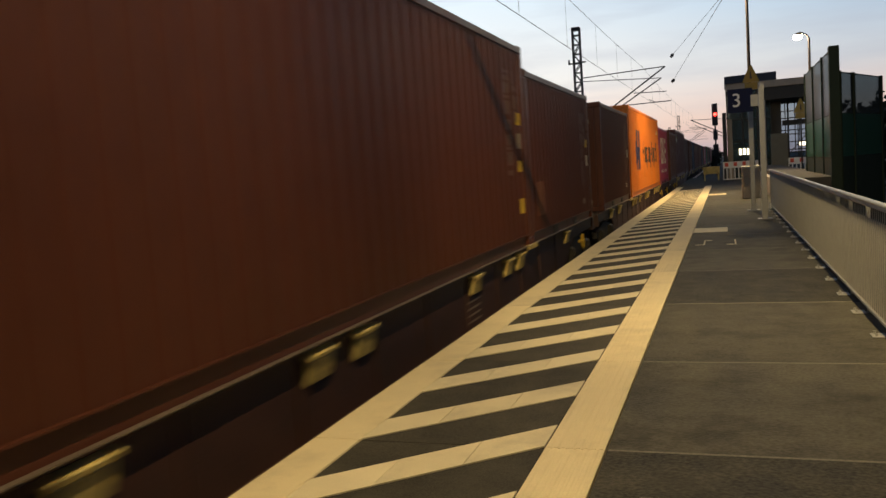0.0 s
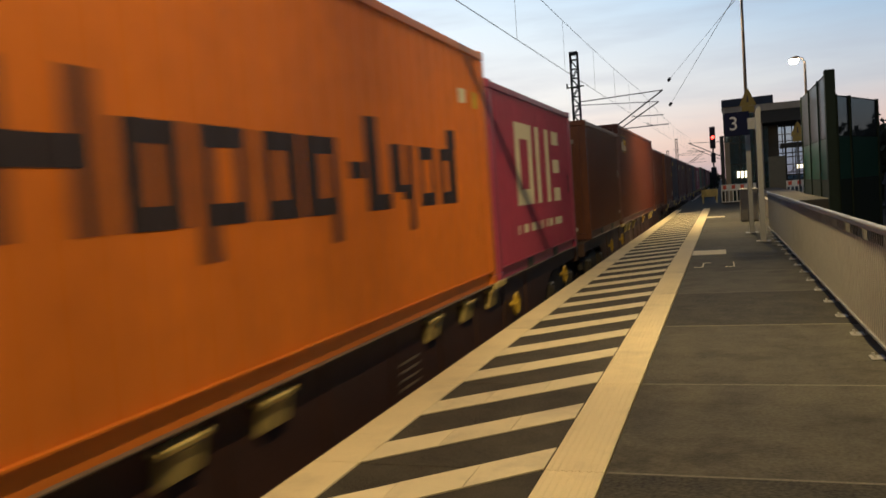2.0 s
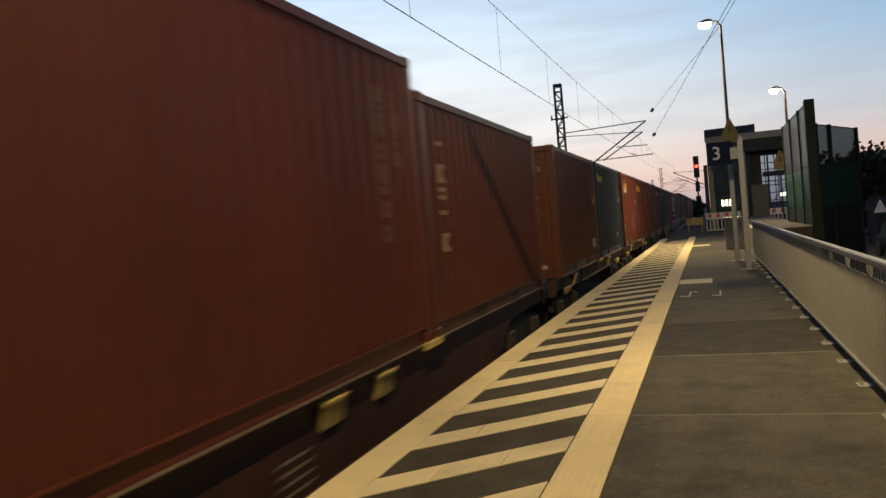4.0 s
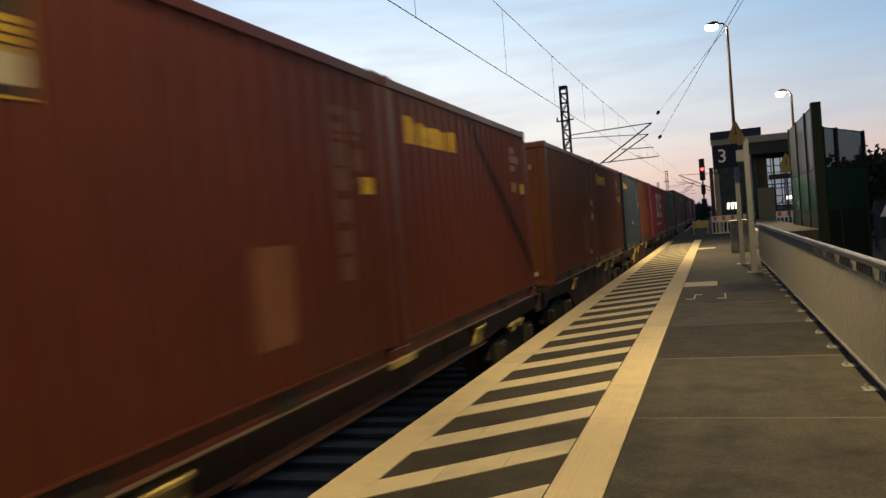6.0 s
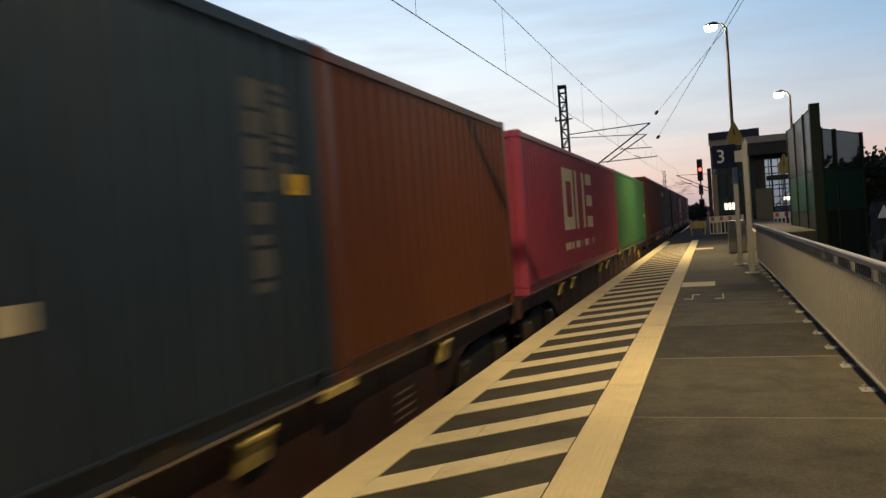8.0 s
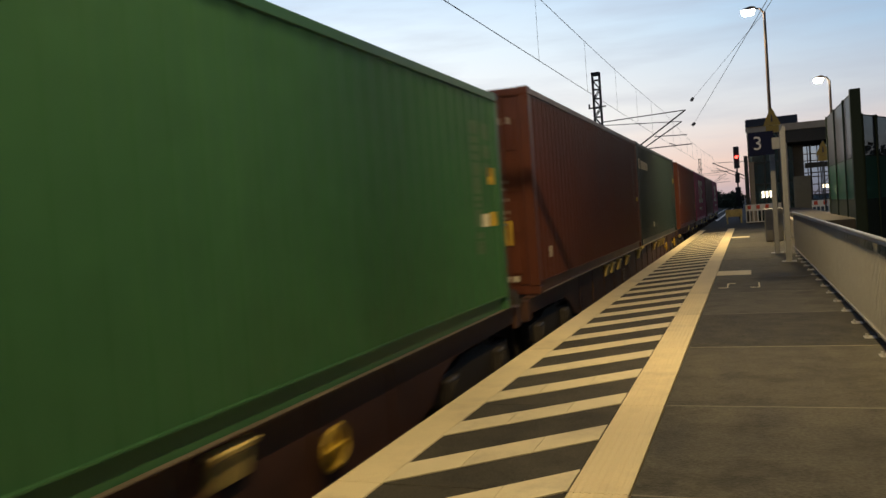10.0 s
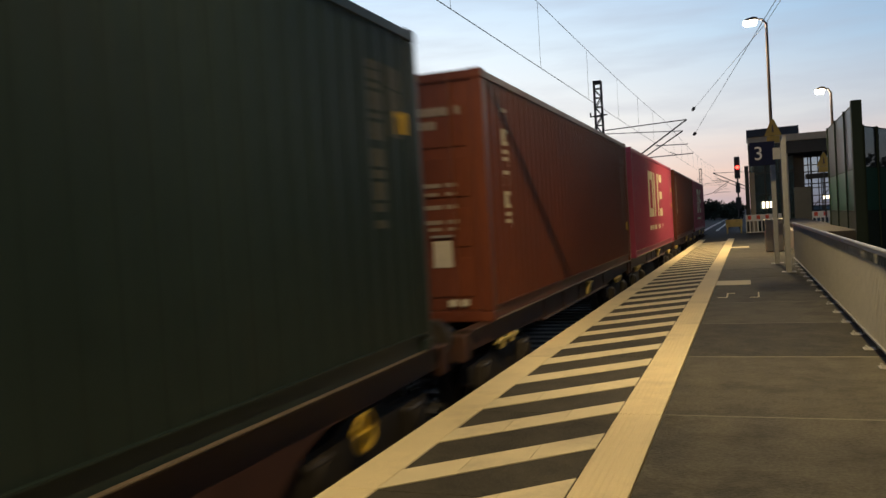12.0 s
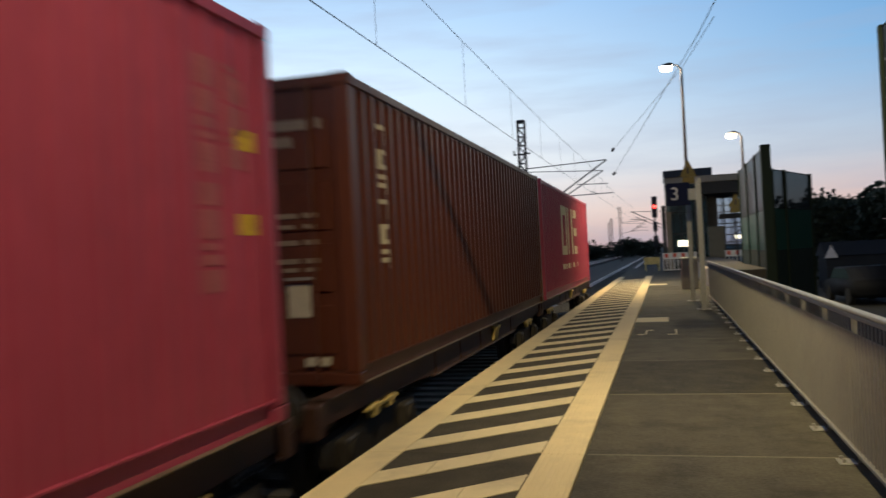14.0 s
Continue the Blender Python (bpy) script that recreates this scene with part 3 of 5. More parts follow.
def column_marks(c, y0, z_top, n, material):
    r = []
    for i in range(n):
        z = z_top - i * 0.265
        w = 0.36
        shape = i % 3
        r.append((y0, y0 + w, z - 0.05, z))
        if shape == 0:
            r += [(y0, y0 + 0.09, z - 0.21, z - 0.05), (y0 + w - 0.09, y0 + w, z - 0.21, z - 0.05)]
        elif shape == 1:
            r += [(y0 + 0.1, y0 + 0.2, z - 0.16, z - 0.05), (y0, y0 + w, z - 0.21, z - 0.16)]
        else:
            r += [(y0 + w - 0.1, y0 + w, z - 0.21, z - 0.05), (y0, y0 + w - 0.1, z - 0.14, z - 0.09)]
    decal(c, "logo_bar", r, material, "column of plain white bars")


def data_rows(c, L):
    """Four short rows of pale stencilled data and a yellow sticker near the far end."""
    decal(c, "stencil_text", [(L - 1.1, L - 0.7, 2.17, 2.27), (L - 1.1, L - 0.42, 2.03, 2.14), (L - 1.1, L - 0.72, 1.9, 1.99), (L - 1.05, L - 0.8, 1.58, 1.73)], M_FADED, "short rows of unreadable stencil marks")
    patch(c, L - 0.5, L - 0.25, 1.56, 1.72, M_YELLOW, "yellow sticker")


def placard(c, y0, y1, z0, z1):
    """Dark field in a thin yellow border, yellow slanting stripes above, a white field below."""
    patch(c, y0, y1, z0, z1, M_LOGODARK, "dark placard", "placard")
    z0, z1 = z0 + LOW, z1 + LOW
    w, h = y1 - y0, z1 - z0
    for r in ((y0, y1, z1 - 0.012, z1), (y0, y1, z0, z0 + 0.012), (y0, y0 + 0.02, z0 + 0.012, z1 - 0.012), (y1 - 0.02, y1, z0 + 0.012, z1 - 0.012)):
        bm = B()
        wall_strip(bm, SIDE_IN, 1, *r, lift=0.007)
        part("placard_border", bm, M_YELLOW, c, "thin yellow border")
    for i in range(4):
        bm = B()
        za = z0 + h * (0.78 - 0.09 * i)
        wall_strip(bm, SIDE_IN, 1, y0 + w * (0.22 + 0.06 * i), y1 - 0.04, za - 0.004, za + 0.012, za - 0.07, za - 0.035, lift=0.007)
        part("placard_stripe", bm, M_YELLOW, c, "yellow stripe")
    bm = B()
    wall_strip(bm, SIDE_IN, 1, y0 + 0.04, y1 - 0.04, z0 + h * 0.12, z0 + h * 0.45, lift=0.007)
    wall_strip(bm, SIDE_IN, 1, y0 + 0.04, y0 + w * 0.35, z0 + h * 0.45, z0 + h * 0.62, lift=0.007)
    part("placard_field", bm, M_WHITE, c, "white field with worn marks")


def load():
    brown, red, rusty = "brown", "red-brown", "orange-brown"

    def lab(size, col, extra=""):
        return (f"{col} corrugated {size}-foot shipping container {extra}").strip()
    c, L, H = container(-6.1, 0, 0, M_BROWN, lab("20", brown), 0)
    side_columns(c, L, H, M_BROWN, seed=1)
    c, L, H = container(0.25, 1, 1, M_BROWN, lab("40", "dark brown"), 0)
    side_columns(c, L, H, M_BROWN, seed=2)
    patch(c, L - 0.45, L - 0.25, H - 1.18, H - 1.0, M_YELLOW, "yellow sticker")
    patch(c, L - 0.45, L - 0.25, H - 2.48, H - 2.26, M_YELLOW, "yellow sticker")
    patch(c, L - 0.48, L - 0.24, H - 1.86, H - 1.7, M_YELLOW, "yellow sticker")
    patch(c, L - 0.5, L - 0.28, H - 1.52, H - 1.3, M_FADED, "white sticker")
    c, L, H = container(12.55, 0, 0, M_BROWN, lab("20", brown, "with faded data columns"), 0)
    side_columns(c, L, H, M_BROWN, seed=3)
    patch(c, L - 0.5, L - 0.25, 1.45, 1.62, M_YELLOW, "yellow sticker")
    patch(c, L - 0.5, L - 0.22, 1.05, 1.28, M_WHITE, "white sticker")
    patch(c, 4.9, 5.25, 0.25, 0.36, M_FADED, "worn white patch")
    patch(c, 0.5, 1.1, 0.3, 0.85, M_PALE, "rusty orange patch of newer paint", "paint_patch")
    c, L, H = container(20.6, 0, 0, M_BROWN, lab("20", brown, "with white marks"), 0)
    side_columns(c, L, H, M_BROWN, seed=4)
    patch(c, L - 0.55, L - 0.3, 1.2, 1.45, M_WHITE, "white sticker")
    patch(c, L - 1.15, L - 0.8, 0.32, 0.44, M_WHITE, "white sticker")
    c, L, H = container(27.1, 1, 1, M_ORANGE, lab("40", "bright orange", "with blue emblem and dark bars"), 0)
    emblem_logo(c, L, H)
    patch(c, L - 0.6, L - 0.35, H - 0.75, H - 0.55, M_YELLOW, "yellow sticker")
    patch(c, L - 1.1, L - 0.85, H - 0.72, H - 0.55, M_CREAM, "pale sticker")
    c, L, H = container(39.45, 0, 0, M_PINK, lab("20", "magenta", "with cream block shapes"), 0)
    ring_logo(c, L, H, False)
    patch(c, L - 0.62, L - 0.38, 1.0, 1.35, M_LOGODARK, "dark sticker")
    c, L, H = container(47.5, 0, 0, M_RUSTY, lab("20", "rusty brown"), 0)
    patch(c, L - 0.45, L - 0.3, 1.3, 1.52, M_FADED, "pale sticker")
    patch(c, L - 0.55, L - 0.35, 0.28, 0.36, M_WHITE, "small white sticker")
    c, L, H = container(53.75, 1, 1, M_RED, lab("40", red, "with a dark and yellow placard"), 0)
    placard(c, 0.9, 2.02, H - 0.82, H - 0.3)
    side_columns(c, L, H, M_RED, seed=5)
    c, L, H = container(66.1, 0, 0, M_BROWN, lab("20", brown, "with white marks"), 0)
    column_marks(c, 0.5, H - 0.5, 5, M_FADED)
    c, L, H = container(74.15, 0, 0, M_RUSTY, lab("20", rusty, "with data columns"), 0)
    side_columns(c, L, H, M_RUSTY, seed=6)
    patch(c, L - 0.5, L - 0.25, 1.4, 1.6, M_YELLOW, "yellow sticker")
    patch(c, L - 1.0, L - 0.4, 0.28, 0.5, M_WHITE, "white worn patch")
    c, L, H = container(80.75, 0, 0, M_BLUE, lab("20", "dark blue", "with yellow bars"), 0)
    mark_row(c, 0.34, 2.05, 1.2, 0.22, 4, M_YELLOW, "row of plain yellow bars")
    side_columns(c, L, H, M_BLUE, seed=7)
    patch(c, L - 0.5, L - 0.28, 1.5, 1.62, M_YELLOW, "yellow sticker")
    patch(c, L - 1.5, L - 1.25, 0.35, 0.5, M_WHITE, "white sticker")
    patch(c, 1.6, 2.75, 0.2, 0.62, M_DARKPATCH, "darker repaired patch", "paint_patch")
    c, L, H = container(87.7, 0, 0, M_RED, lab("20", red, "with a dark and yellow placard"), 0)
    placard(c, 0.75, 1.92, H - 0.79, H - 0.27)
    side_columns(c, L, H, M_RED, seed=8)
    patch(c, L - 0.5, L - 0.3, 1.45, 1.6, M_YELLOW, "yellow sticker")
    patch(c, 3.7, 4.25, 0.36, 1.06, M_PALE, "paler patch of paint", "paint_patch")
    for i in range(4):
        patch(c, 0.25 + 0.16 * (i % 2), 0.4 + 0.16 * (i % 2), 0.32 + 0.1 * i, 0.4 + 0.1 * i, M_WHITE, "scraped white mark")
    c, L, H = container(93.88, 0, 0, M_RED, lab("20", red, "with yellow bars"), 0)
    mark_row(c, 0.52, 1.99, 1.75, 0.28, 8, M_YELLOW, "row of plain yellow bars")
    data_rows(c, L)
    c, L, H = container(101.65, 0, 0, M_RUSTY, lab("20", "rusty brown", "with data columns"), 0)
    side_columns(c, L, H, M_RUSTY, seed=10)
    patch(c, L - 0.42, L - 0.25, 1.4, 1.55, M_YELLOW, "yellow sticker")
    patch(c, L - 0.42, L - 0.22, 1.05, 1.22, M_WHITE, "white sticker")
    patch(c, L - 1.0, L - 0.75, 0.24, 0.34, M_WHITE, "white sticker")
    patch(c, 4.2, 4.85, 0.27, 1.2, M_PALE, "paler repaired panel", "paint_patch")
    c, L, H = container(108.1, 0, 0, M_RED, lab("20", red, "with yellow bars"), 0)
    mark_row(c, 0.52, 1.99, 1.75, 0.28, 8, M_YELLOW, "row of plain yellow bars")
    data_rows(c, L)
    c, L, H = container(115.2, 0, 0, M_BLUE, lab("20", "dark blue", "with yellow bars"), 0)
    mark_row(c, 0.38, 2.03, 1.2, 0.22, 4, M_YELLOW, "row of plain yellow bars")
    side_columns(c, L, H, M_BLUE, seed=12)
    patch(c, L - 0.5, L - 0.28, 1.4, 1.55, M_YELLOW, "yellow sticker")
    patch(c, 2.9, 3.15, 0.75, 0.88, M_WHITE, "white sticker")
    c, L, H = container(121.35, 0, 0, M_RUSTY, lab("20", rusty), 0)
    patch(c, L - 0.3, L - 0.18, 1.2, 1.32, M_FADED, "pale sticker")
    c, L, H = container(128.42, 2, 0, M_PINK, lab("45", "magenta", "with cream block shapes"), 0)
    ring_logo(c, L, H, True)
    c, L, H = container(142.0, 1, 0, M_GREEN, lab("40", "mid-green", "with data columns"), 0)
    side_columns(c, L, H, M_GREEN, seed=13)
    patch(c, L - 0.55, L - 0.25, 1.45, 1.65, M_YELLOW, "yellow sticker")
    patch(c, L - 0.5, L - 0.2, 0.95, 1.12, M_YELLOW, "yellow sticker")
    patch(c, L - 0.9, L - 0.6, 0.95, 1.1, M_CREAM, "pale sticker")
    c, L, H = container(155.8, 1, 1, M_BROWN, lab("40", "dark red-brown"), 0)
    patch(c, 0.75, 0.98, 0.38, 0.55, M_WHITE, "white sticker")
    side_columns(c, L, H, M_BROWN, seed=14, n=1)
    patch(c, L - 0.5, L - 0.3, 1.2, 1.32, M_YELLOW, "yellow sticker")
    bm = B()
    box(bm, 0.46, 0.86, -0.002, 0.016, 0.72, 1.08)
    part("door_sticker", bm, M_YELLOW, c, "yellow door sticker")
    c, L, H = container(168.2, 1, 1, M_DGREEN, lab("40", "dark green", "with pale bars"), 0)
    mark_row(c, 0.36, 2.14, 2.15, 0.3, 6, M_WHITE, "row of plain pale bars")
    side_columns(c, L, H, M_DGREEN, seed=15)
    patch(c, L - 0.5, L - 0.25, 1.9, 2.1, M_YELLOW, "yellow sticker")
    patch(c, 3.46, 3.72, 0.35, 0.52, M_WHITE, "white sticker")
    c, L, H = container(182.4, 1, 1, M_UMBER, lab("40", "rusty brown", "with a column of white bars"), 0)
    column_marks(c, 0.78, H - 0.38, 6, M_WHITE)
    side_columns(c, L, H, M_UMBER, seed=16)
    patch(c, L - 0.4, L - 0.22, 0.7, 0.9, M_YELLOW, "yellow sticker")
    c, L, H = container(195.62, 1, 1, M_PINK, lab("40", "magenta", "with cream block shapes"), 0)
    ring_logo(c, L, H, True)
    side_columns(c, L, H, M_PINK, seed=17)
    patch(c, L - 0.5, L - 0.25, 1.9, 2.05, M_YELLOW, "yellow sticker")
    patch(c, L - 0.5, L - 0.22, 1.3, 1.45, M_YELLOW, "yellow sticker")
    c, L, H = container(209.4, 1, 1, M_BROWN, lab("40", "dark brown", "with a column of white bars"), 0)
    column_marks(c, 0.78, H - 0.38, 6, M_WHITE)
    c, L, H = container(222.1, 1, 1, M_PINK, lab("40", "magenta", "with cream block shapes"), 0)
    ring_logo(c, L, H, True)


load()

WHEELS = []
# places along the train of fold-down pins, joint plates and brake handles
PINS = (3.0, 5.4, 6.2, 9.5, 11.1, 11.8, 15.6, 22.3, 24.1, 27.8, 28.7, 30.2, 32.6, 33.6, 36.8, 38.0, 39.1, 54.8, 55.7, 57.2, 60.8, 63.5, 64.6,
        76.0, 82.5, 90.2, 96.5, 104.1, 109.6, 111.1, 118.5, 120.0, 124.0, 131.5, 133.0, 137.7, 139.2, 143.5, 146.0, 148.2, 162.0, 162.8, 163.8, 165.2, 167.6, 171.7, 173.0, 173.9, 174.8, 188.8, 201.9, 216.0, 228.0)
PLATES = (12.5, 26.85, 39.4, 53.65, 66.0, 80.5, 93.85, 107.85, 121.3, 142.15, 168.1)
HANDLES = (17.2, 40.3, 44.1, 51.0, 53.4, 117.5, 149.5, 175.4, 178.9)


def wagon(u0, u1, slim):
    """A flat container wagon: sills, cross members, fold-down pins, bogies, buffers."""
    n = u1 - u0
    w = thing("container_wagon", "dirty red-brown steel container flat wagon with yellow fittings", "railway wagon", "wagons of the train")
    zt = 0.300 - RAIL_Z          # top of the sill over the rail
    deep = 0.30 if slim else 0.68
    for s in (1, -1):
        bm = B()
        a, b = 0.25, n - 0.25
        e = 2.3
        prism(bm, [(a, zt - 0.24), (a + e, zt - 0.26), (a + e + 0.35, zt - 0.26 - (deep - 0.26) * 0.25), (a + e + 0.75, zt - 0.26 - (deep - 0.26) * 0.85), (a + e + 1.1, zt - deep), (b - e - 1.1, zt - deep),
                   (b - e - 0.75, zt - 0.26 - (deep - 0.26) * 0.85), (b - e - 0.35, zt - 0.26 - (deep - 0.26) * 0.25), (b - e, zt - 0.26), (b, zt - 0.24), (b, zt), (a, zt)],
              "x", *sorted((s * 1.07, s * 1.11)))
        part("side_sill", bm, M_WAGON, w)
        bm = B()
        box(bm, *sorted((s * 1.0, s * 1.175)), a, b, zt - 0.018, zt + 0.002, 0.004)
        part("top_flange", bm, M_WAGON, w)
        bm = B()
        box(bm, *sorted((s * 1.0, s * 1.17)), a + e + 1.1, b - e - 1.1, zt - deep - 0.022, zt - deep - 0.002, 0.004)
        part("bottom_flange", bm, M_WAGON, w)
        # ribs of the sill
        y = a + e + 1.3
        while y < b - e - 1.2:
            shared(("rib", s, slim), "rib", lambda bm: box(bm, *sorted((s * 1.1, s * 1.125)), -0.012, 0.012, zt - deep, zt - 0.02), M_WAGON, w, "", pose(0, y, 0))
            y += 1.35
        for u in PINS:
            if u0 + 0.3 < u < u1 - 0.3:
                m = pose(s * 1.165, u - u0 + 0.12, zt - 0.06, 0, s * 12, 0)
                shared(("pin", s), "container_pin", lambda bm: box(bm, -0.03, 0.03, -0.17, 0.17, -0.23, -0.032, 0.014), M_PIN, w, "worn yellow fold-down pin", m)
                shared(("pinbase", s), "pin_hinge", lambda bm: box(bm, -0.05, 0.045, -0.19, 0.19, -0.03, 0.012, 0.008), M_PIN, w, "worn yellow hinge block", m)
        for u in PLATES:
            if u0 < u < u1:
                shared(("plate", s), "joint_plate", lambda bm: box(bm, *sorted((s * 1.178, s * 1.235)), -0.28, 0.28, zt - 0.045, zt + 0.03, 0.008), M_PIN, w, "yellow-edged stacking plate", pose(0, u - u0, 0))
        for u in HANDLES:
            if u0 < u < u1:
                def wheel(bm):
                    for i in range(16):
                        p0, p1 = i * math.pi / 8, (i + 1) * math.pi / 8
                        rod(bm, (0, 0.145 * math.cos(p0), 0.145 * math.sin(p0)), (0, 0.145 * math.cos(p1), 0.145 * math.sin(p1)), 0.022, 5)
                    rod(bm, (0, -0.14, 0), (0, 0.14, 0), 0.016, 5)
                    rod(bm, (0, 0, -0.14), (0, 0, 0.14), 0.016, 5)
                    rod(bm, (-0.1, 0, 0), (0.03, 0, 0), 0.035, 8)
                shared("brakewheel", "brake_wheel", wheel, M_YELLOW, w, "yellow hand brake wheel", pose(s * 1.2, u - u0, zt - 0.4))
        # white stencilled data on the sill
        for y in ((n * 0.36, n * 0.62) if not slim else ()):
            bm = B()
            for i in range(4):
                box(bm, *sorted((s * 1.111, s * 1.114)), y, y + 0.5, zt - 0.62 + 0.08 * i, zt - 0.595 + 0.08 * i)
            part("stencil_text", bm, M_FADED, w, "unreadable white stencil lines")
    k = 0.3
    while k < n:
        shared("cross", "cross_member", lambda bm: box(bm, -1.1, 1.1, -0.07, 0.07, zt - 0.2, zt - 0.02), M_DARK, w, "", pose(0, k, 0))
        k += (n - 0.6) / 8 - 1e-6
    bm = B()
    box(bm, -0.3, 0.3, 0.1, n - 0.1, zt - 0.42, zt - 0.06)
    part("centre_sill", bm, M_DARK, w)
    for y, d in ((0.0, -1), (n, 1)):
        for x in (-0.87, 0.87):
            bm = B()
            rod(bm, (x, y - d * 0.2, 1.03), (x, y + d * 0.25, 1.03), 0.09, 10)
            rod(bm, (x, y + d * 0.25, 1.03), (x, y + d * 0.31, 1.03), 0.22, 16)
            part("buffer", bm, M_DARK, w, "round steel buffer")
        bm = B()
        box(bm, -1.15, 1.15, *sorted((y - d * 0.02, y - d * 0.2)), zt - 0.32, zt - 0.03, 0.01)
        part("head_beam", bm, M_WAGON, w)
    for yc in (1.75, n - 1.75):
        bg = shared("bolster", "bogie", lambda bm: box(bm, -1.0, 1.0, -0.22, 0.22, 0.45, 0.72, 0.03), M_DARK, w, "dark two-axle bogie", pose(0, yc, 0))
        for s in (1, -1):
            def frame_side(bm):
                prism(bm, [(-1.35, 0.42), (-1.1, 0.34), (-0.75, 0.36), (-0.45, 0.25), (0.45, 0.25), (0.75, 0.36), (1.1, 0.34), (1.35, 0.42), (1.35, 0.62), (0.6, 0.66), (0.35, 0.74), (-0.35, 0.74), (-0.6, 0.66), (-1.35, 0.62)], "x", *sorted((s * 0.93, s * 1.03)))
                for y in (-0.9, 0.9):
                    box(bm, *sorted((s * 0.96, s * 1.13)), y - 0.15, y + 0.15, 0.33, 0.6, 0.02)
                    rod(bm, (s * 1.0, y, 0.46), (s * 1.16, y, 0.46), 0.11, 12)
            shared(("bogframe", s), "side_frame", frame_side, M_DARK, bg)
            if slim:
                shared(("boglever", s), "brake_lever", lambda bm: (box(bm, *sorted((s * 1.06, s * 1.14)), -0.45, 0.45, 0.74, 0.78, 0.008), box(bm, *sorted((s * 1.05, s * 1.14)), -0.30, -0.14, 0.66, 0.8, 0.015), box(bm, *sorted((s * 1.05, s * 1.14)), 0.16, 0.30, 0.68, 0.8, 0.015)), M_PIN, bg, "dirty yellow brake lever box")
        for y in (-0.9, 0.9):
            def axle(bm):
                for s in (1, -1):
                    rod(bm, (s * 0.69, 0, 0), (s * 0.82, 0, 0), 0.46, 28)
                    rod(bm, (s * 0.66, 0, 0), (s * 0.69, 0, 0), 0.485, 28)
                    for q in range(6):
                        an = q * math.pi / 3
                        box(bm, s * 0.83 - 0.012, s * 0.83 + 0.012, math.cos(an) * 0.25 - 0.04, math.cos(an) * 0.25 + 0.04, math.sin(an) * 0.25 - 0.04, math.sin(an) * 0.25 + 0.04)
                rod(bm, (-0.95, 0, 0), (0.95, 0, 0), 0.08, 10)
            ws = shared("axle", "wheelset", axle, M_DARK, bg, "", pose(0, y, 0.46))
            WHEELS.append((ws, y))
    CARRIED.append((w, u0, RAIL_Z))


for i, (a, b) in enumerate(((-6.7, 19.2), (19.85, 45.95), (46.75, 72.6), (73.5, 87.2), (87.5, 100.6), (100.95, 114.15), (114.5, 127.7), (127.95, 154.9), (155.3, 181.0), (181.5, 194.7), (195.0, 208.1), (208.5, 221.6), (221.75, 234.8))):
    wagon(a, b, i in (3, 4, 9, 10, 11, 12))


# ---- platform furniture ----
def railing():
    r = thing("railing", "galvanised steel platform railing with vertical bars and a pale infill sheet", "railing")
    y0, y1 = 3.2, 23.4
    x = 3.45
    bm = B()
    rod(bm, (x, y0, 1.015), (x, y1, 1.015), 0.024, 12)
    part("handrail", bm, M_GALV, r, "round handrail", smooth=False)
    for z in (0.985, 0.11):
        bm = B()
        box(bm, x - 0.018, x + 0.018, y0, y1, z - 0.012, z + 0.012, 0.003)
        part("rail_bar", bm, M_GALV, r)
    n = int((y1 - y0) / 0.09)
    for i in range(n):
        shared("baluster", "baluster", lambda bm: rod(bm, (0, 0, 0.085), (0, 0, 0.975), 0.0045, 6), M_GALV, r, "", pose(x, y0 + 0.05 + i * 0.09, 0))
    y = 6.13 - 3 * 1.02
    while y < y1:
        ya, yb = max(y, y0), min(y + 1.012, y1)
        bm = B()
        box(bm, x + 0.009, x + 0.014, ya, yb, 0.10, 0.87)
        part("infill_sheet", bm, M_SHEET, r, "pale weathered infill sheet")
        shared("railpost", "post", lambda bm: box(bm, 0.034, 0.074, -0.008, 0.008, -0.05, 1.0), M_GALV, r, "", pose(x, y, 0))
        shared("railfoot", "foot_plate", lambda bm: (box(bm, -0.09, 0.02, -0.075, 0.075, 0.001, 0.012, 0.003), rod(bm, (-0.06, -0.045, 0.01), (-0.06, -0.045, 0.035), 0.012, 6), rod(bm, (-0.06, 0.045, 0.01), (-0.06, 0.045, 0.035), 0.012, 6)), M_GALV, r, "bolted foot plate", pose(x, y, 0))
        y += 1.02


railing()
bm = B()
box(bm, 3.80, 3.98, 2.0, 60, -1.12, 0.6, 0.01)
tagged(part("parapet", bm, M_CONC), "low concrete parapet behind the platform railing", "parapet", kind="structure")


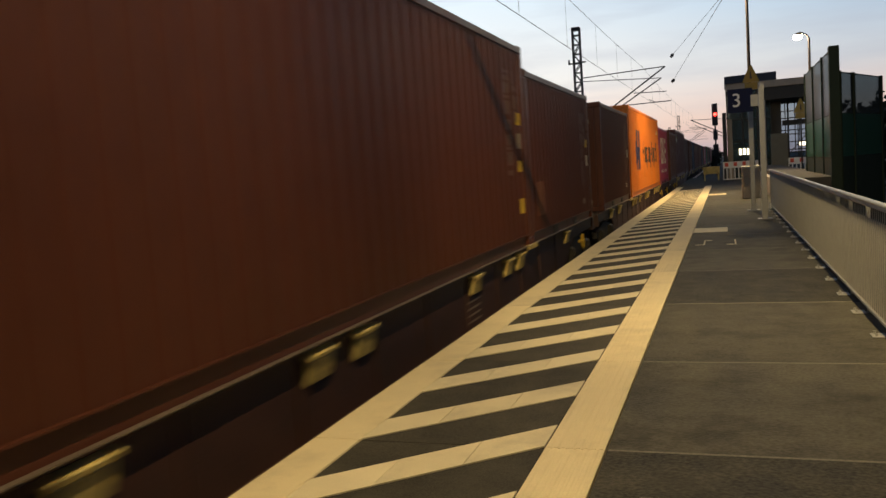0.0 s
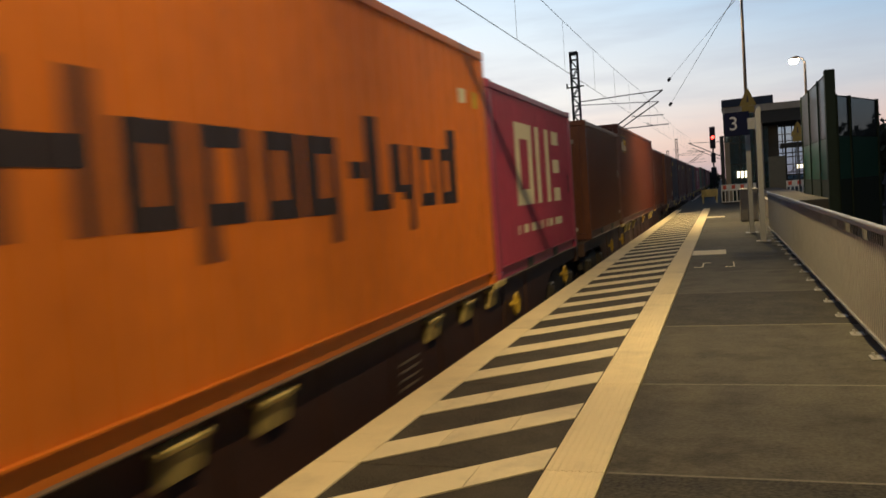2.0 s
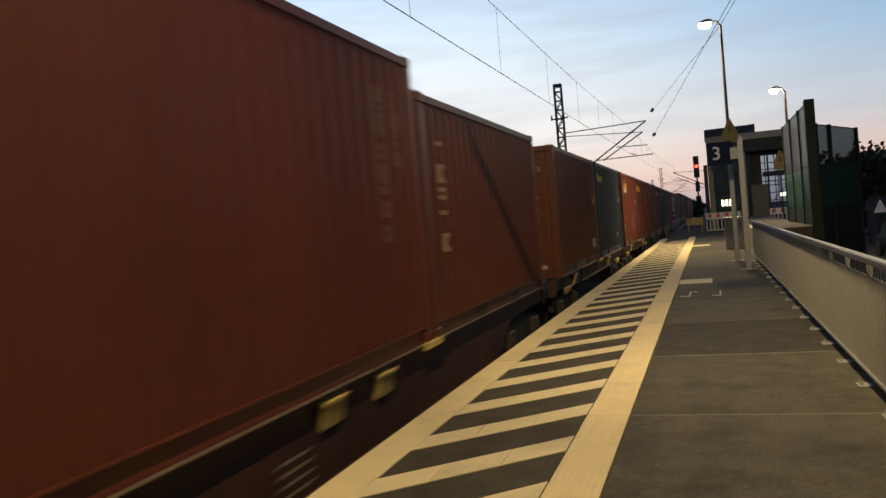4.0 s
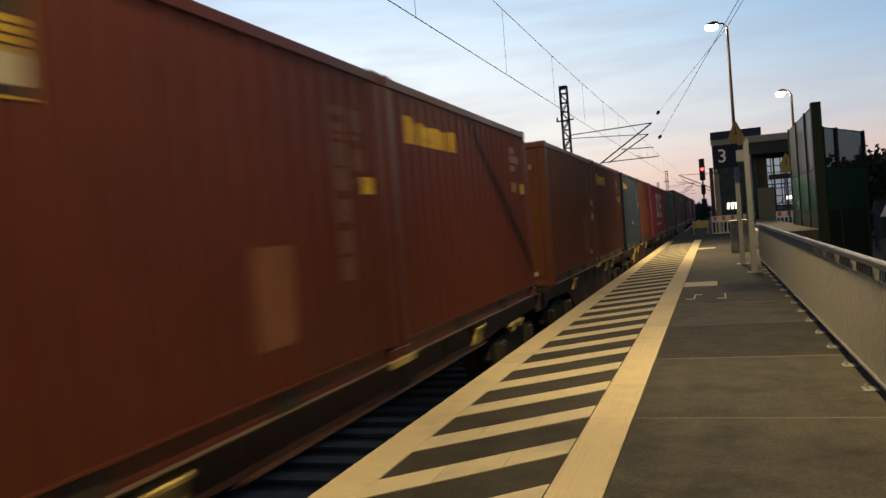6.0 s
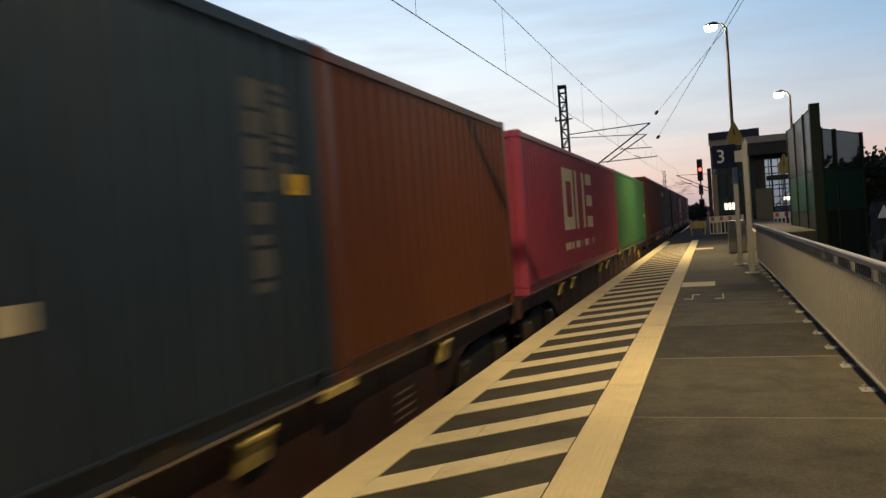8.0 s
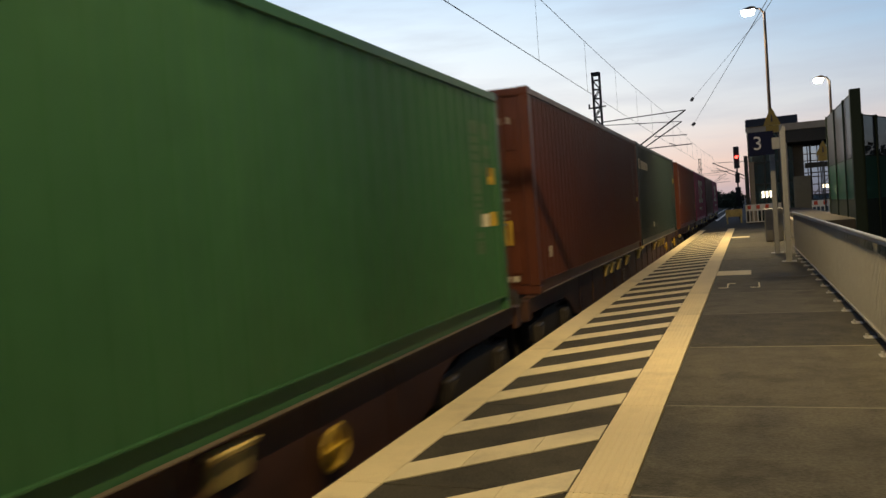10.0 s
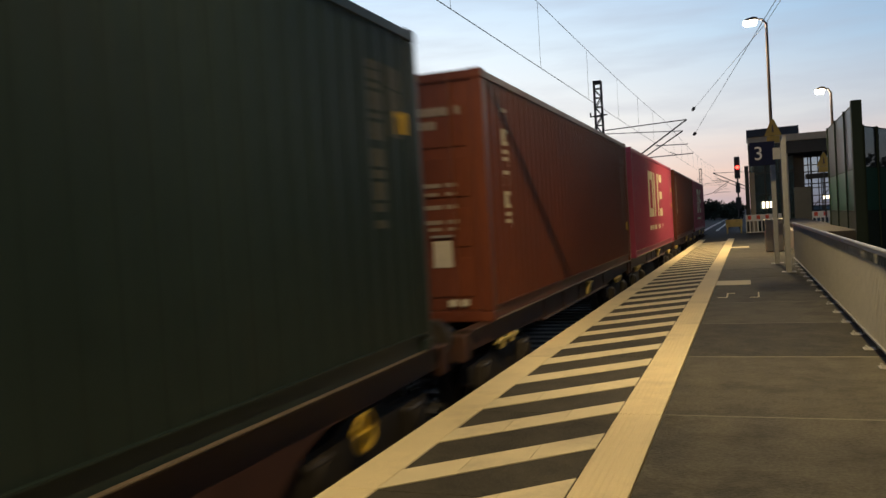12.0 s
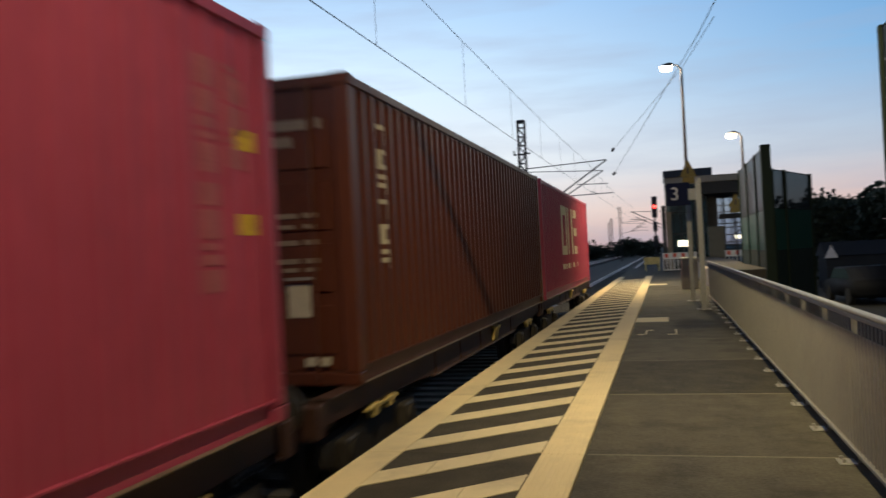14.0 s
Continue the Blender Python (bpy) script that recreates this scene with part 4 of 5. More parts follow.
def street_lamp(x, y, h, dx, thick, group="street lamps"):
    t = thing("street_lamp", "slim dark metal platform lamp, lit warm at dusk", "street lamp", group, place=pose(x, y, 0))
    bm = B()
    rod(bm, (0, 0, 0), (0, 0, thick), 0.095, 16)
    rod(bm, (0, 0, thick), (0, 0, thick + 0.12), 0.095, 16, 0.065)
    rod(bm, (0, 0, thick + 0.12), (0, 0, h - 0.15), 0.065, 16, 0.045)
    part("pole", bm, M_POLE, t, smooth=False)
    bm = B()
    rod(bm, (0, 0, h - 0.17), (dx * 0.25, 0, h), 0.035, 10)
    rod(bm, (dx * 0.22, 0, h), (dx * 0.6, 0, h + 0.02), 0.03, 10)
    part("bracket", bm, M_POLE, t)
    bm = B()
    prism(bm, [(dx * 0.5, h - 0.03), (dx * 1.25, h - 0.01), (dx * 1.25, h + 0.03), (dx * 0.8, h + 0.09), (dx * 0.5, h + 0.06)], "y", -0.18, 0.18)
    head = part("lamp_head", bm, M_POLE, t)
    bm = B()
    prism(bm, [(dx * 0.68, h - 0.17), (dx * 1.20, h - 0.17), (dx * 1.34, h - 0.10), (dx * 1.34, h - 0.03), (dx * 0.56, h - 0.035), (dx * 0.56, h - 0.10)], "y", -0.19, 0.19)
    part("diffuser", bm, M_LAMPGLOW, head, "glowing warm diffuser")
    bm = B()
    box(bm, -0.14, 0.14, -0.14, 0.14, 0, 0.015, 0.004)
    part("base_plate", bm, M_GALV, t)
    return t


near_lamp = street_lamp(3.04, 2.7, 8.0, -0.42, 3.4)
# added unseen rod by the near lamp; casts the slanting shadow on the passing train
bm = B()
rod(bm, (-0.752, 0.84, 7.25), (-1.15, 0.84, 7.25), 0.011, 6)
part("outrigger", bm, M_POLE, near_lamp, "thin added rod that casts the slanting shadow")
# wire added only to hold the rod, too thin to shade anything visibly
bm = B()
rod(bm, (-0.5, 0.1, 8.0), (-0.76, 0.84, 7.25), 0.0025, 5)
part("stay", bm, M_POLE, near_lamp, "thin added wire that holds the shadow rod")
street_lamp(3.26, 31.0, 8.0, -0.55, 2.0)
street_lamp(5.65, 36.0, 6.0, -0.42, 1.2)
street_lamp(3.03, -25.3, 8.0, -0.45, 3.4)


def warning_sign(x, y, z, w, pole_h=None):
    t = thing("warning_sign", "yellow triangular warning sign on a pole", "warning sign", place=pose(x, y, z))
    bm = B()
    prism(bm, [(-w / 2, -0.05), (w / 2, -0.05), (w * 0.06, w * 0.92), (-w * 0.06, w * 0.92)], "y", -0.012, 0.012)
    part("plate", bm, M_SIGNYELLOW, t, "yellow triangular plate")
    bm = B()
    box(bm, -w * 0.36, w * 0.36, -0.011, 0.011, -0.05 - w * 0.42, -0.06)
    part("text_plate", bm, M_SIGNYELLOW, t, "yellow supplementary plate")
    bm = B()
    prism(bm, [(-w * 0.06, w * 0.12), (w * 0.06, w * 0.12), (w * 0.02, w * 0.55), (-w * 0.04, w * 0.55)], "y", -0.017, -0.0125)
    part("symbol", bm, M_LOGODARK, t, "small dark bar")
    bm = B()
    box(bm, -0.06, 0.06, 0.013, 0.03, -0.02, 0.02)
    part("clamp", bm, M_GALV, t)
    return t


warning_sign(3.30, 30.9, 3.98, 0.58)


def sign_stand():
    t = thing("platform_sign", "galvanised post frame with a dark blue platform number sign", "platform sign", place=pose(3.15, 19.75, 0))
    for x, y in ((0.0, 0.0), (-0.14, 3.1)):
        bm = B()
        box(bm, x - 0.06, x + 0.06, y - 0.05, y + 0.05, 0, 2.85, 0.008)
        prism(bm, [(x - 0.06, 2.85), (x + 0.06, 2.85), (x + 0.06, 2.98), (x, 3.0)], "y", y - 0.05, y + 0.05)
        part("post", bm, M_GALV, t, "square galvanised post")
        bm = B()
        box(bm, x - 0.15, x + 0.15, y - 0.15, y + 0.15, 0.001, 0.02, 0.004)
        part("base_plate", bm, M_GALV, t)
    bm = B()
    box(bm, -0.69, -0.12, 1.75, 1.80, 2.48, 3.05, 0.006)
    p = part("number_plate", bm, M_SIGNBLUE, t, "dark blue plate with a white number 3")
    text_part("number", "3", 0.46, M_SIGNWHITE, p, pose(-0.49, 1.744, 2.76, 90, 0, 0))
    bm = B()
    box(bm, -0.17, 0.06, 1.70, 1.74, 2.6, 2.88, 0.006)
    part("side_plate", bm, M_GALV, t, "small grey metal plate")


sign_stand()


def grit_bin():
    t = thing("grit_bin", "grey-brown concrete litter and grit box on the platform", "bin", place=pose(2.86, 28.9, 0))
    bm = B()
    box(bm, 0, 0.55, 0, 0.9, 0, 1.02, 0.03)
    part("body", bm, M_CONC, t)
    bm = B()
    box(bm, -0.02, 0.57, -0.02, 0.92, 1.02, 1.07, 0.015)
    part("lid", bm, M_GALV, t)


grit_bin()


def barrier(x, y, w, rz=0.0):
    t = thing("road_barrier", "white plastic construction barrier with red reflective squares", "barrier", "construction barriers", place=pose(x, y, 0, 0, 0, rz))
    bm = B()
    for z in (0.06, 0.72):
        box(bm, 0, w, -0.025, 0.025, z, z + 0.06, 0.01)
    box(bm, 0, 0.05, -0.025, 0.025, 0.06, 1.08, 0.01)
    box(bm, w - 0.05, w, -0.025, 0.025, 0.06, 1.08, 0.01)
    part("frame", bm, M_BARRIER, t)
    n = int(w / 0.2)
    for i in range(1, n):
        bm = B()
        box(bm, i * w / n - 0.03, i * w / n + 0.03, -0.02, 0.02, 0.12, 0.72)
        part("slat", bm, M_BARRIER, t)
    bm = B()
    box(bm, 0.05, w - 0.05, -0.02, 0.02, 0.78, 1.08, 0.006)
    board = part("board", bm, M_BARRIER, t)
    k = int(w / 0.45)
    for i in range(k):
        bm = B()
        box(bm, 0.1 + i * (w / k), 0.1 + i * (w / k) + 0.19, -0.025, -0.0205, 0.82, 1.04)
        part("reflector", bm, M_BARRED, board, "red reflective square")
    for xx in (0.2, w - 0.2):
        bm = B()
        box(bm, xx - 0.12, xx + 0.12, -0.35, 0.35, 0, 0.055, 0.01)
        part("foot", bm, M_TYRE, t, "black recycled rubber foot")


barrier(2.25, 50.0, 1.9, 3)
barrier(5.72, 50.0, 1.9, 0)


def yellow_box():
    t = thing("construction_trestle", "yellow construction trestle beside the barrier", "trestle", place=pose(1.1, 52.5, 0))
    bm = B()
    box(bm, 0, 0.95, 0, 0.1, 0.4, 0.85, 0.02)
    part("board", bm, M_PIN, t)
    for x in (0.08, 0.87):
        bm = B()
        box(bm, x - 0.04, x + 0.04, 0, 0.1, 0, 0.4)
        part("leg", bm, M_PIN, t)


yellow_box()


# ---- lift tower and stair house ----
def lift_tower():
    t = thing("lift_tower", "dark glazed lift tower with flat roof at the platform end", "building")
    x0, x1, y0, y1, H = 2.55, 5.1, 53.0, 57.5, 6.15
    bm = B()
    prism(bm, [(x0 - 0.05, 5.72), (x1 + 0.3, 5.72), (x1 + 0.3, H + 0.04), (x0 - 0.05, H)], "y", y0 - 0.1, y1)
    part("roof", bm, M_CLAD, t, "grey metal roof block")
    bm = B()
    box(bm, x0, x1, y0 + 0.02, y1, 5.25, 5.715, 0.02)
    part("fascia", bm, M_FASCIA, t, "beige band under the roof")
    bm = B()
    box(bm, x0 + 0.25, x1 - 0.2, y0 + 0.3, y1, -0.05, 5.25)
    part("core", bm, M_CLAD, t)
    for x in (x0, x0 + 0.85, x0 + 1.7, x1 - 0.08):
        bm = B()
        box(bm, x, x + 0.08, y0, y0 + 0.1, 0, 5.25)
        part("mullion", bm, M_MAST, t)
    for z in (1.0, 2.2, 3.5, 4.6):
        bm = B()
        box(bm, x0 + 0.08, x1 - 0.08, y0 + 0.01, y0 + 0.09, z, z + 0.07)
        part("transom", bm, M_MAST, t)
    for i in range(3):
        for za, zb in ((0.05, 1.0), (1.07, 2.2), (2.27, 3.5), (3.57, 4.6), (4.67, 5.25)):
            bm = B()
            xa = x0 + 0.08 + i * 0.85
            box(bm, xa, xa + 0.77, y0 + 0.04, y0 + 0.06, za, zb)
            part("pane", bm, M_TGLASS, t)
    for i in range(4):
        bm = B()
        box(bm, x0 + 0.66 + i * 0.22, x0 + 0.80 + i * 0.22, y0 - 0.03, y0 + 0.02, 1.42, 1.80)
        part("light_panel", bm, M_WINGLOW, t, "lit white panel")
    bm = B()
    box(bm, x0 - 0.25, x0 - 0.02, y0 - 0.4, y0 + 1.5, 0, 4.0, 0.02)
    part("side_duct", bm, M_MAST, t, "dark upright duct")
    bm = B()
    box(bm, x0 + 0.02, x0 + 0.3, y0 - 0.05, y0 - 0.002, 0, 3.6)
    part("corner_panel", bm, M_FASCIA, t, "pale upright corner panel")


lift_tower()


def canopy():
    t = thing("stair_canopy", "beige-edged flat canopy over the stairs with scaffolding behind", "canopy")
    bm = B()
    box(bm, 4.4, 7.6, 51.5, 58, 5.2, 5.6, 0.02)
    part("fascia", bm, M_FASCIA, t, "beige fascia")
    bm = B()
    box(bm, 4.45, 7.55, 51.6, 57.9, 4.5, 5.195)
    part("soffit", bm, M_MAST, t, "dark underside")
    for x in (4.55, 7.4):
        bm = B()
        box(bm, x, x + 0.14, 51.7, 51.84, 0, 4.5)
        part("column", bm, M_CONC, t)
    bm = B()
    box(bm, 4.80, 5.62, 53.2, 53.45, 0, 4.45, 0.01)
    part("wall_panel", bm, M_DCONC, t, "grey wall panel beside the stairs")
    for i in range(3):
        bm = B()
        box(bm, 5.66 + i * 0.63, 6.24 + i * 0.63, 56.9, 56.93, 0.05, 4.45)
        part("pane", bm, M_STAIRGLASS, t, "blue-grey tinted pane")
        bm = B()
        box(bm, 5.61 + i * 0.63, 5.66 + i * 0.63, 56.88, 56.95, 0.05, 4.45)
        part("mullion", bm, M_MAST, t)
    for z in (1.35, 2.75):
        bm = B()
        box(bm, 5.66, 7.5, 56.86, 56.895, z, z + 0.06)
        part("transom", bm, M_MAST, t)
    bm = B()
    box(bm, 4.9, 5.8, 51.0, 51.5, 0, 2.5, 0.02)
    part("cabinet", bm, M_CABINET, t, "olive-grey technical cabinet")


canopy()


def scaffold():
    t = thing("scaffolding", "thin steel scaffolding tubes with planks at the stairs", "scaffolding")
    for x in (5.95, 6.5, 7.1, 7.5):
        for y in (53.0, 55.0):
            bm = B()
            rod(bm, (x, y, 0), (x, y, 4.45), 0.03, 6)
            part("upright", bm, M_MAST, t)
    for z in (1.1, 1.55, 2.0, 2.45, 3.4, 3.8, 4.3):
        bm = B()
        rod(bm, (5.6, 53.0, z), (7.6, 53.0, z), 0.027, 6)
        part("ledger", bm, M_MAST, t)
    for z in (3.0,):
        bm = B()
        box(bm, 5.7, 7.6, 52.9, 53.9, z, z + 0.28)
        part("plank", bm, M_MAST, t)
    bm = B()
    rod(bm, (5.8, 52.95, 1.1), (7.4, 52.95, 2.9), 0.025, 6)
    part("brace", bm, M_MAST, t)
    bm = B()
    box(bm, 6.55, 6.95, 52.7, 52.8, 1.75, 1.95)
    part("work_light", bm, M_WINGLOW, t, "small lit lamp")


scaffold()
warning_sign(6.35, 49.0, 3.55, 0.75)
t_pole = thing("sign_pole", "thin steel pole carrying a warning sign", "pole", place=pose(6.35, 49.1, 0))
bm = B()
rod(bm, (0, 0, 0), (0, 0, 4.3), 0.04, 8)
part("pole", bm, M_MAST, t_pole)


# ---- glazed noise wall ----
def noise_wall(name_label, spans, low, stripes=False):
    """Glazed bays between steel posts; spans: start, end, height, bays, half width of the first post."""
    t = thing("noise_barrier", name_label, "noise barrier", "glazed noise walls")
    for (xa, ya), (xb, yb), h, n, thick in spans:
        d = Vector((xb - xa, yb - ya, 0))
        ang = math.degrees(math.atan2(d.y, d.x))
        for i in range(n):
            a = Vector((xa, ya, 0)) + d * (i / n)
            ln = d.length / n
            for za, zb, m in ((low, 1.2, M_BODY), (1.225, 2.35, M_NGREEN), (2.375, h - 0.03, M_NGLASS)):
                bm = B()
                box(bm, 0.035, ln - 0.035, -0.012, 0.012, za, zb)
                o = part("panel" if m is M_BODY else "pane", bm, m, t)
                o.matrix_basis = pose(a.x, a.y, 0, 0, 0, ang)
            for zb in (1.2, 2.35, h - 0.03):
                bm = B()
                box(bm, 0.04, ln - 0.04, -0.02, 0.02, zb + 0.001, zb + 0.024)
                o = part("rail", bm, M_BODY, t)
                o.matrix_basis = pose(a.x, a.y, 0, 0, 0, ang)
            if not stripes:
                continue
            for j in range(10):
                z = 1.5 + j * (h - 1.7) / 10
                for w0, w1 in ((-0.016, -0.0125), (0.0125, 0.016)):
                    bm = B()
                    box(bm, 0.12, ln - 0.12, w0, w1, z, z + 0.018)
                    o = part("bird_stripe", bm, M_SIGNWHITE, t, "thin pale printed stripe")
                    o.matrix_basis = pose(a.x, a.y, 0, 0, 0, ang)
        for i in range(n + 1):
            a = Vector((xa, ya, 0)) + d * (i / n)
            bm = B()
            w = thick if i == 0 else 0.05
            box(bm, -w, w, -w, w, low, h + 0.02, 0.01)
            part("post", bm, M_BODY, t, "dark green steel post").matrix_basis = pose(a.x, a.y, 0, 0, 0, ang)
    return t


noise_wall("green-tinted glazed noise wall with dark posts", [((5.11, 24.0), (5.11, 31.8), 4.08, 3, 0.125)], -0.9)
noise_wall("green-tinted glazed noise wall angled away from the platform", [((5.26, 24.05), (5.68, 24.95), 3.44, 1, 0.03), ((5.68, 24.95), (6.70, 27.15), 3.44, 1, 0.05)], -0.9)
noise_wall("green-tinted glazed noise wall with dark posts beside the platform", [((5.06, 3.8), (5.06, 11.4), 4.05, 3, 0.08)], -0.9, True)
bm = B()
box(bm, 4.0, 5.3, 24.2, 60, -1.12, 0.72)
tagged(part("retaining_wall", bm, M_DCONC), "grey concrete retaining wall beside the stairs", "wall", kind="structure")


# ---- signal ----
def signal():
    t = thing("railway_signal", "dark railway signal mast showing a red light", "railway signal", place=pose(1.66, 80.0, RAIL_Z))
    bm = B()
    rod(bm, (0, 0, -0.36), (0, 0, 6.6), 0.075, 10)
    part("mast", bm, M_MAST, t)
    bm = B()
    box(bm, -0.25, 0.25, -0.12, 0.12, 5.0, 7.0, 0.05)
    head = part("signal_head", bm, M_MAST, t, "black signal screen")
    bm = B()
    rod(bm, (0.02, -0.20, 6.03), (0.02, -0.13, 6.03), 0.14, 16)
    part("red_light", bm, M_REDGLOW, head, "glowing red lamp")
    bm = B()
    box(bm, -0.2, 0.2, -0.1, 0.1, 3.7, 4.6, 0.03)
    part("distant_screen", bm, M_MAST, t)
    bm = B()
    box(bm, -0.24, 0.24, -0.1, 0.1, 2.2, 3.3, 0.03)
    part("lower_screen", bm, M_MAST, t)


signal()


# ---- overhead line ----
def lattice_mast(x, y, h, w=0.42, arms=True, tip=4.9):
    t = thing("catenary_mast", "dark steel lattice catenary mast beside the track", "catenary mast", "catenary masts", place=pose(x, y, -1.12))
    H = h + 1.12
    for sx in (-1, 1):
        for sy in (-1, 1):
            bm = B()
            box(bm, sx * w / 2 - 0.035, sx * w / 2 + 0.035, sy * 0.2 - 0.03, sy * 0.2 + 0.03, 0, H)
            part("leg", bm, M_MAST, t)
    z, f = 0.4, 1
    bm = B()
    while z < H - 0.6:
        for sy in (-0.2, 0.2):
            rod(bm, (-f * w / 2, sy, z), (f * w / 2, sy, z + 0.55), 0.032, 5)
        box(bm, -w / 2, w / 2, -0.23, 0.23, z + 0.53, z + 0.575)
        z, f = z + 0.55, -f
    tagged(part("lacing", bm, M_MAST, t), kind="stuff")
    bm = B()
    box(bm, -w / 2 - 0.02, w / 2 + 0.02, -0.24, 0.24, H - 0.18, H)
    part("cap", bm, M_MAST, t)
    if arms:
        zz = 1.12
        for a, b, r in (((0.2, 0, 6.65 + zz), (tip + 0.15, 0, 6.84 + zz), 0.03), ((0.2, 0, 6.45 + zz), (tip - 0.1, 0, 6.2 + zz), 0.022),
                        ((1.9, 0, 4.75 + zz), (tip + 0.15, 0, 6.84 + zz), 0.042), ((2.4, 0, 4.75 + zz), (tip - 0.1, 0, 6.2 + zz), 0.036),
                        ((0.2, 0, 4.4 + zz), (1.9, 0, 4.75 + zz), 0.04), ((3.2, 0, 5.47 + zz), (tip + 0.15, 0, 5.41 + zz), 0.025), ((2.0, 0, 4.8 + zz), (tip + 0.4, 0, 4.85 + zz), 0.028),
                        ((tip - 0.5, 0, 4.85 + zz), (tip - 0.85, 0, 5.02 + zz), 0.018)):
            bm = B()
            rod(bm, a, b, r, 6)
            part("cantilever_tube", bm, M_MAST, t)
        bm = B()
        rod(bm, (-0.55, 0, 7.55 + zz), (0.5, 0, 7.6 + zz), 0.045, 6)
        rod(bm, (-0.5, 0, 7.55 + zz), (-0.5, 0, 7.8 + zz), 0.05, 6)
        part("insulator", bm, M_MAST, t)
    return t


lattice_mast(-5.75, 50.0, 9.65)
lattice_mast(-5.75, -12.0, 9.65)
lattice_mast(-5.75, 166.0, 9.65)


def right_cantilever(x, y):
    """Round mast on the platform side whose bracket reaches back over the track."""
    t = thing("catenary_mast", "dark round catenary mast with a bracket over the track", "catenary mast", "catenary masts", place=pose(x, y, -1.12))
    bm = B()
    rod(bm, (0, 0, 0), (0, 0, 8.2), 0.14, 10, 0.09)
    part("mast", bm, M_MAST, t)
    for a, b, r in (((-0.1, 0, 4.7), (-5.1, 0, 7.25), 0.05), ((-0.1, 0, 4.3), (-4.6, 0, 6.55), 0.035), ((-0.1, 0, 7.05), (-5.1, 0, 7.25), 0.03), ((-3.2, 0, 6.1), (-5.3, 0, 6.3), 0.03)):
        bm = B()
        rod(bm, a, b, r, 6)
        part("cantilever_tube", bm, M_MAST, t)


right_cantilever(3.65, 108.0)
for xx, yy in ((-16, 95), (-17, 150), (-24, 190), (-30, 240), (3.6, 168), (-40, 260), (-12, 230), (-9.5, 200), (-21, 215), (-14.5, 128)):
    lattice_mast(xx, yy, 8.8, arms=False)


def tube(bm, pts, r, n=5):
    """One unbroken tube through the points."""
    rings = []
    for i, p in enumerate(pts):
        d = (Vector(pts[min(i + 1, len(pts) - 1)]) - Vector(pts[max(i - 1, 0)])).normalized()
        u = d.cross(Vector((0, 0, 1))).normalized()
        v = u.cross(d)
        rings.append([bm.verts.new(Vector(p) + r * (math.cos(k * 2 * math.pi / n) * u + math.sin(k * 2 * math.pi / n) * v)) for k in range(n)])
    for a, b in zip(rings, rings[1:]):
        for k in range(n):
            bm.faces.new((a[k], a[(k + 1) % n], b[(k + 1) % n], b[k]))
    bm.faces.new(rings[0][::-1])
    bm.faces.new(rings[-1])
    return bm


def wire(name, pts, r, label):
    t = thing(name, label, "overhead wire", "overhead wires")
    part("conductor", tube(B(), pts, r), M_MAST, t)
    return t


def sag(ya, yb, x0, x1, z, drop, n=10):
    return [(x0 + (x1 - x0) * i / n, ya + (yb - ya) * i / n, z - drop * 4 * (i / n) * (1 - i / n)) for i in range(n + 1)]


for ya, yb, xa, xb in ((-12, 50, -2.0, -2.0), (50, 108, -2.0, -1.4), (108, 166, -1.4, -2.0)):
    cw = [(xa, ya, 4.82 if ya < 0 else 5.2), (xb, yb, 5.2)]
    wire("contact_wire", cw, 0.0085, "thin dark overhead contact wire")
    mw = sag(ya, yb, xa, xb, 6.95, 0.4)
    m = wire("catenary_wire", mw, 0.008, "thin dark sagging catenary wire")
    for i in range(1, 10):
        x, y, z = mw[i]
        bm = B()
        rod(bm, (x, y, 4.82 + (y + 12) * 0.00613 if y < 50 else 5.2), (x, y, z), 0.004, 4)
        part("dropper", bm, M_MAST, m)
# anchored wires that cross over the platform to the right
w1 = wire("anchor_wire", [(-0.30, 50.0, 5.96), (3.35, 20.0, 6.34), (3.9, 14.0, 6.4)], 0.009, "dark anchored overhead wire with insulators")
w2 = wire("anchor_wire", [(-0.30, 50.0, 7.39), (2.99, 22.0, 5.98), (3.5, 17.0, 5.9)], 0.007, "dark anchored overhead wire with insulators")
for t, a in ((w1, (-0.30, 50.0, 5.96)), (w2, (-0.30, 50.0, 7.39))):
    bm = B()
    rod(bm, (a[0] - 0.05, a[1] + 0.3, a[2]), (a[0] + 0.06, a[1] - 0.45, a[2]), 0.085, 8)
    part("insulator", bm, M_MAST, t)


